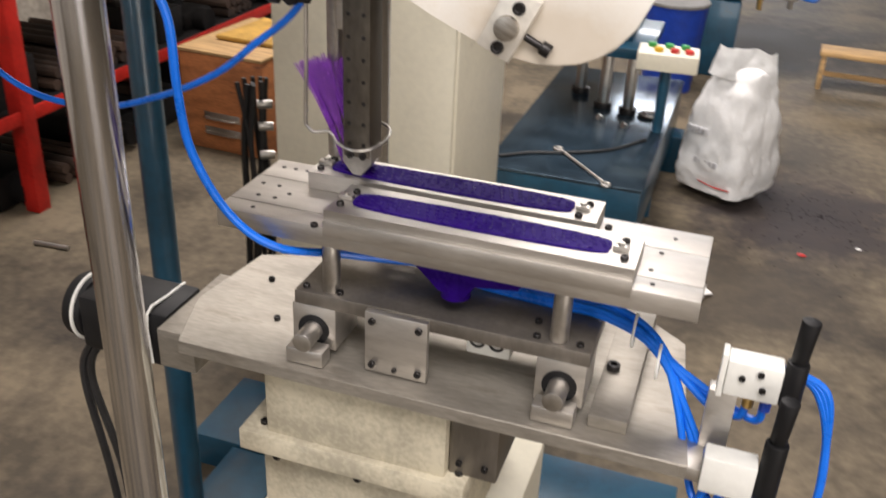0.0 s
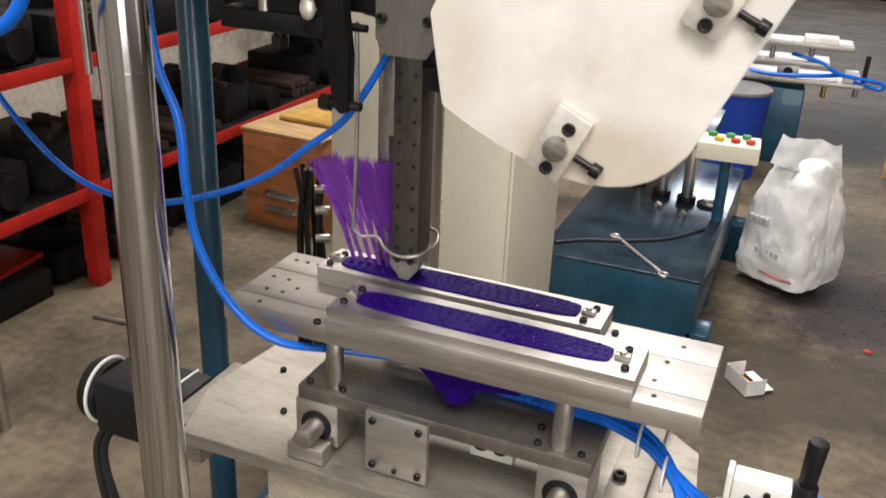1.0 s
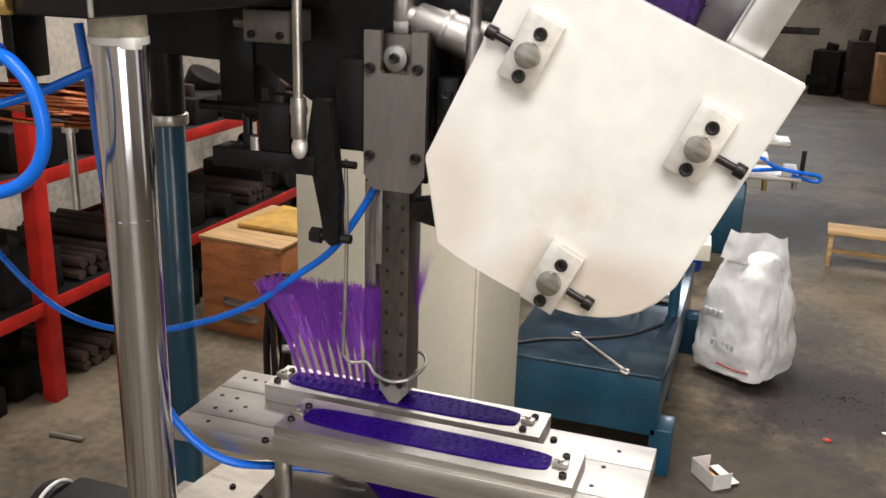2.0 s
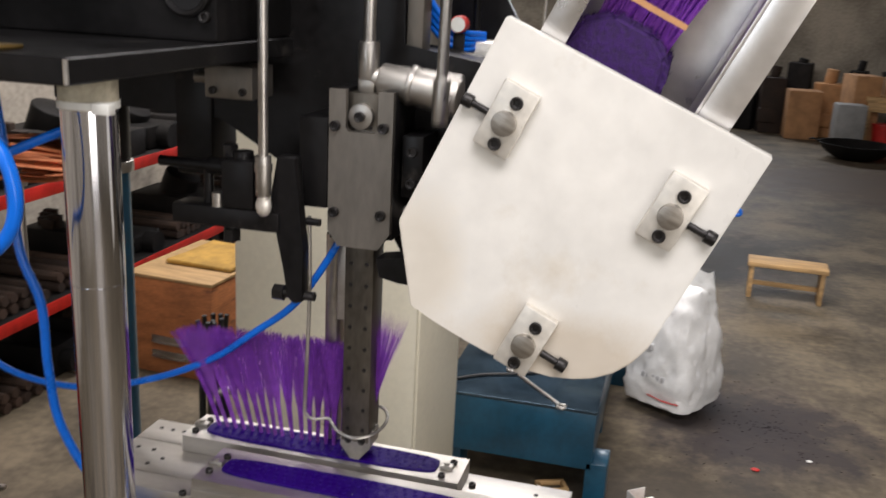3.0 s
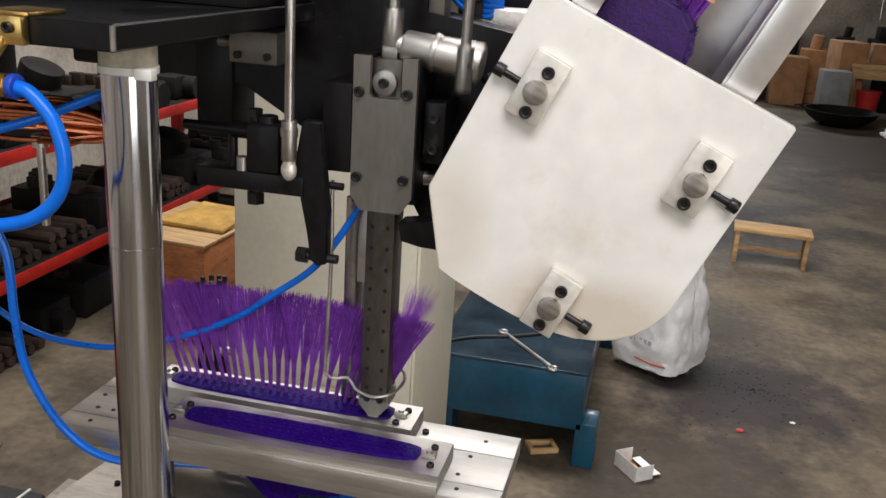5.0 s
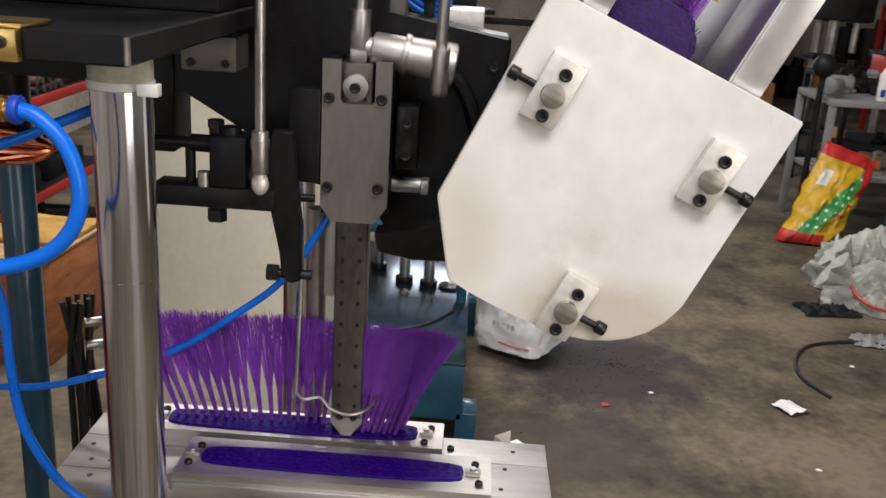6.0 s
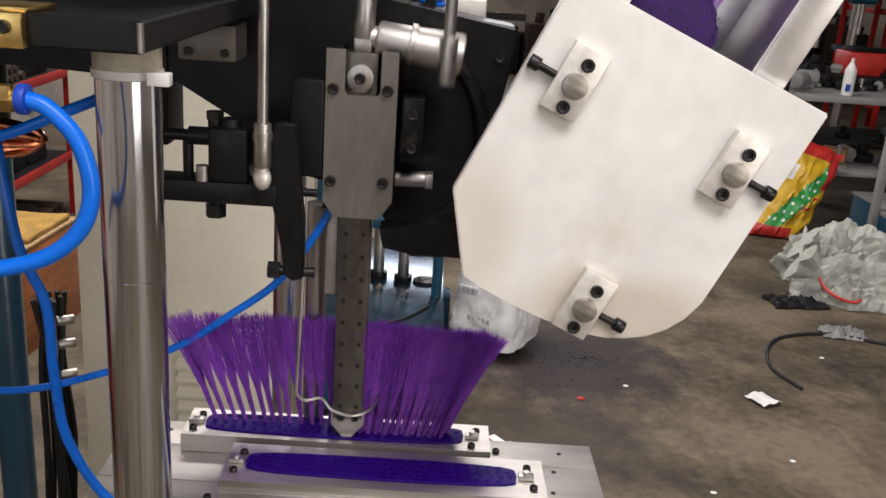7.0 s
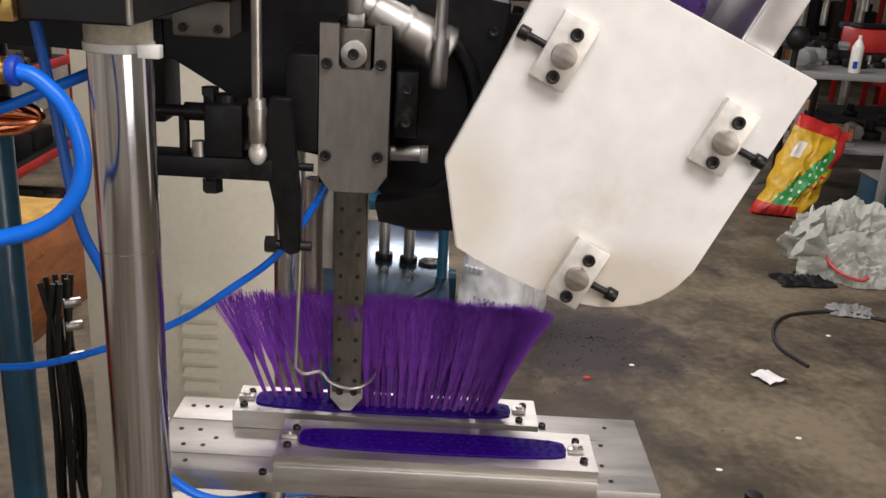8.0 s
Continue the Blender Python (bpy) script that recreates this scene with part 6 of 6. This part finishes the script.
# ---- motion ----
MAG = CM @ pose(0, -0.066, -0.015)


def motions():
    for ob in (carriage, rear_broom, front_broom):
        walk(ob, [(t, pose(s, CY, CZ)) for t, s in SLIDE])
    low, high = 1.1185, 1.284
    def swing(t, early, late):
        return float(np.interp(t, [0, 5.2, 6.3, 8], [early, early, late, late]))

    # strokes of a tenth of a second, down on the even ticks; the machine rests for an instant at both ends of the clip
    ticks = [(0.0, 0), (0.033, 0)] + [(round(0.1 * k, 2), k % 2) for k in range(1, 80)] + [(7.967, 0), (8.0, 0)]
    half = [0.0] + [round(0.1 * k + 0.05, 3) for k in range(80)] + [8.0]
    walk(plunger, [(t, pose(0, 0, high if up else low)) for t, up in ticks])
    walk(arm, [(t, pose(-0.064, -0.032, 1.462, 0, swing(t, 13, 9) * up, 0)) for t, up in ticks])
    walk(finger, [(t, pose(-0.047, -0.006, 1.392, 0, swing(t, 21, 9) * up, 0)) for t, up in ticks])
    walk(rod_l, [(t, pose(-0.079, -0.045, 1.405 + swing(t, 0.064, 0.058) * up)) for t, up in ticks])
    # the crank side runs a quarter turn behind the plunger
    walk(rod_r, [(t, pose(0.080, 0.010, 1.508 + (0.022 if k % 2 == 0 else -0.022))) for k, t in enumerate(half)])
    walk(lever_r, [(t, pose(0.043, 0.0, 1.526 + (0.006 if k % 2 == 0 else -0.006), 0, -18 if k % 2 == 0 else 20, 0)) for k, t in enumerate(half)])
    for t, ob, goal in tufts:
        if t <= 0:
            walk(ob, [(0, goal), (8, goal)])
            continue
        stock = lambda q: Matrix.Translation((-slide(q), -CY, -CZ)) @ MAG
        rows = [(0, stock(0))]
        q = 0.5
        while q < t - 0.2:
            rows.append((q, stock(q)))
            q += 0.5
        if t > 0.25:
            rows.append((round(t - 0.1, 3), stock(t - 0.1)))
        if t > 0.08:
            rows.append((round(t - 0.034, 3), Matrix.Translation((0, 0, 0.03)) @ goal))
        rows.append((t, goal))
        if t < 7.95:
            rows.append((8, goal))
        walk(ob, rows)


motions()
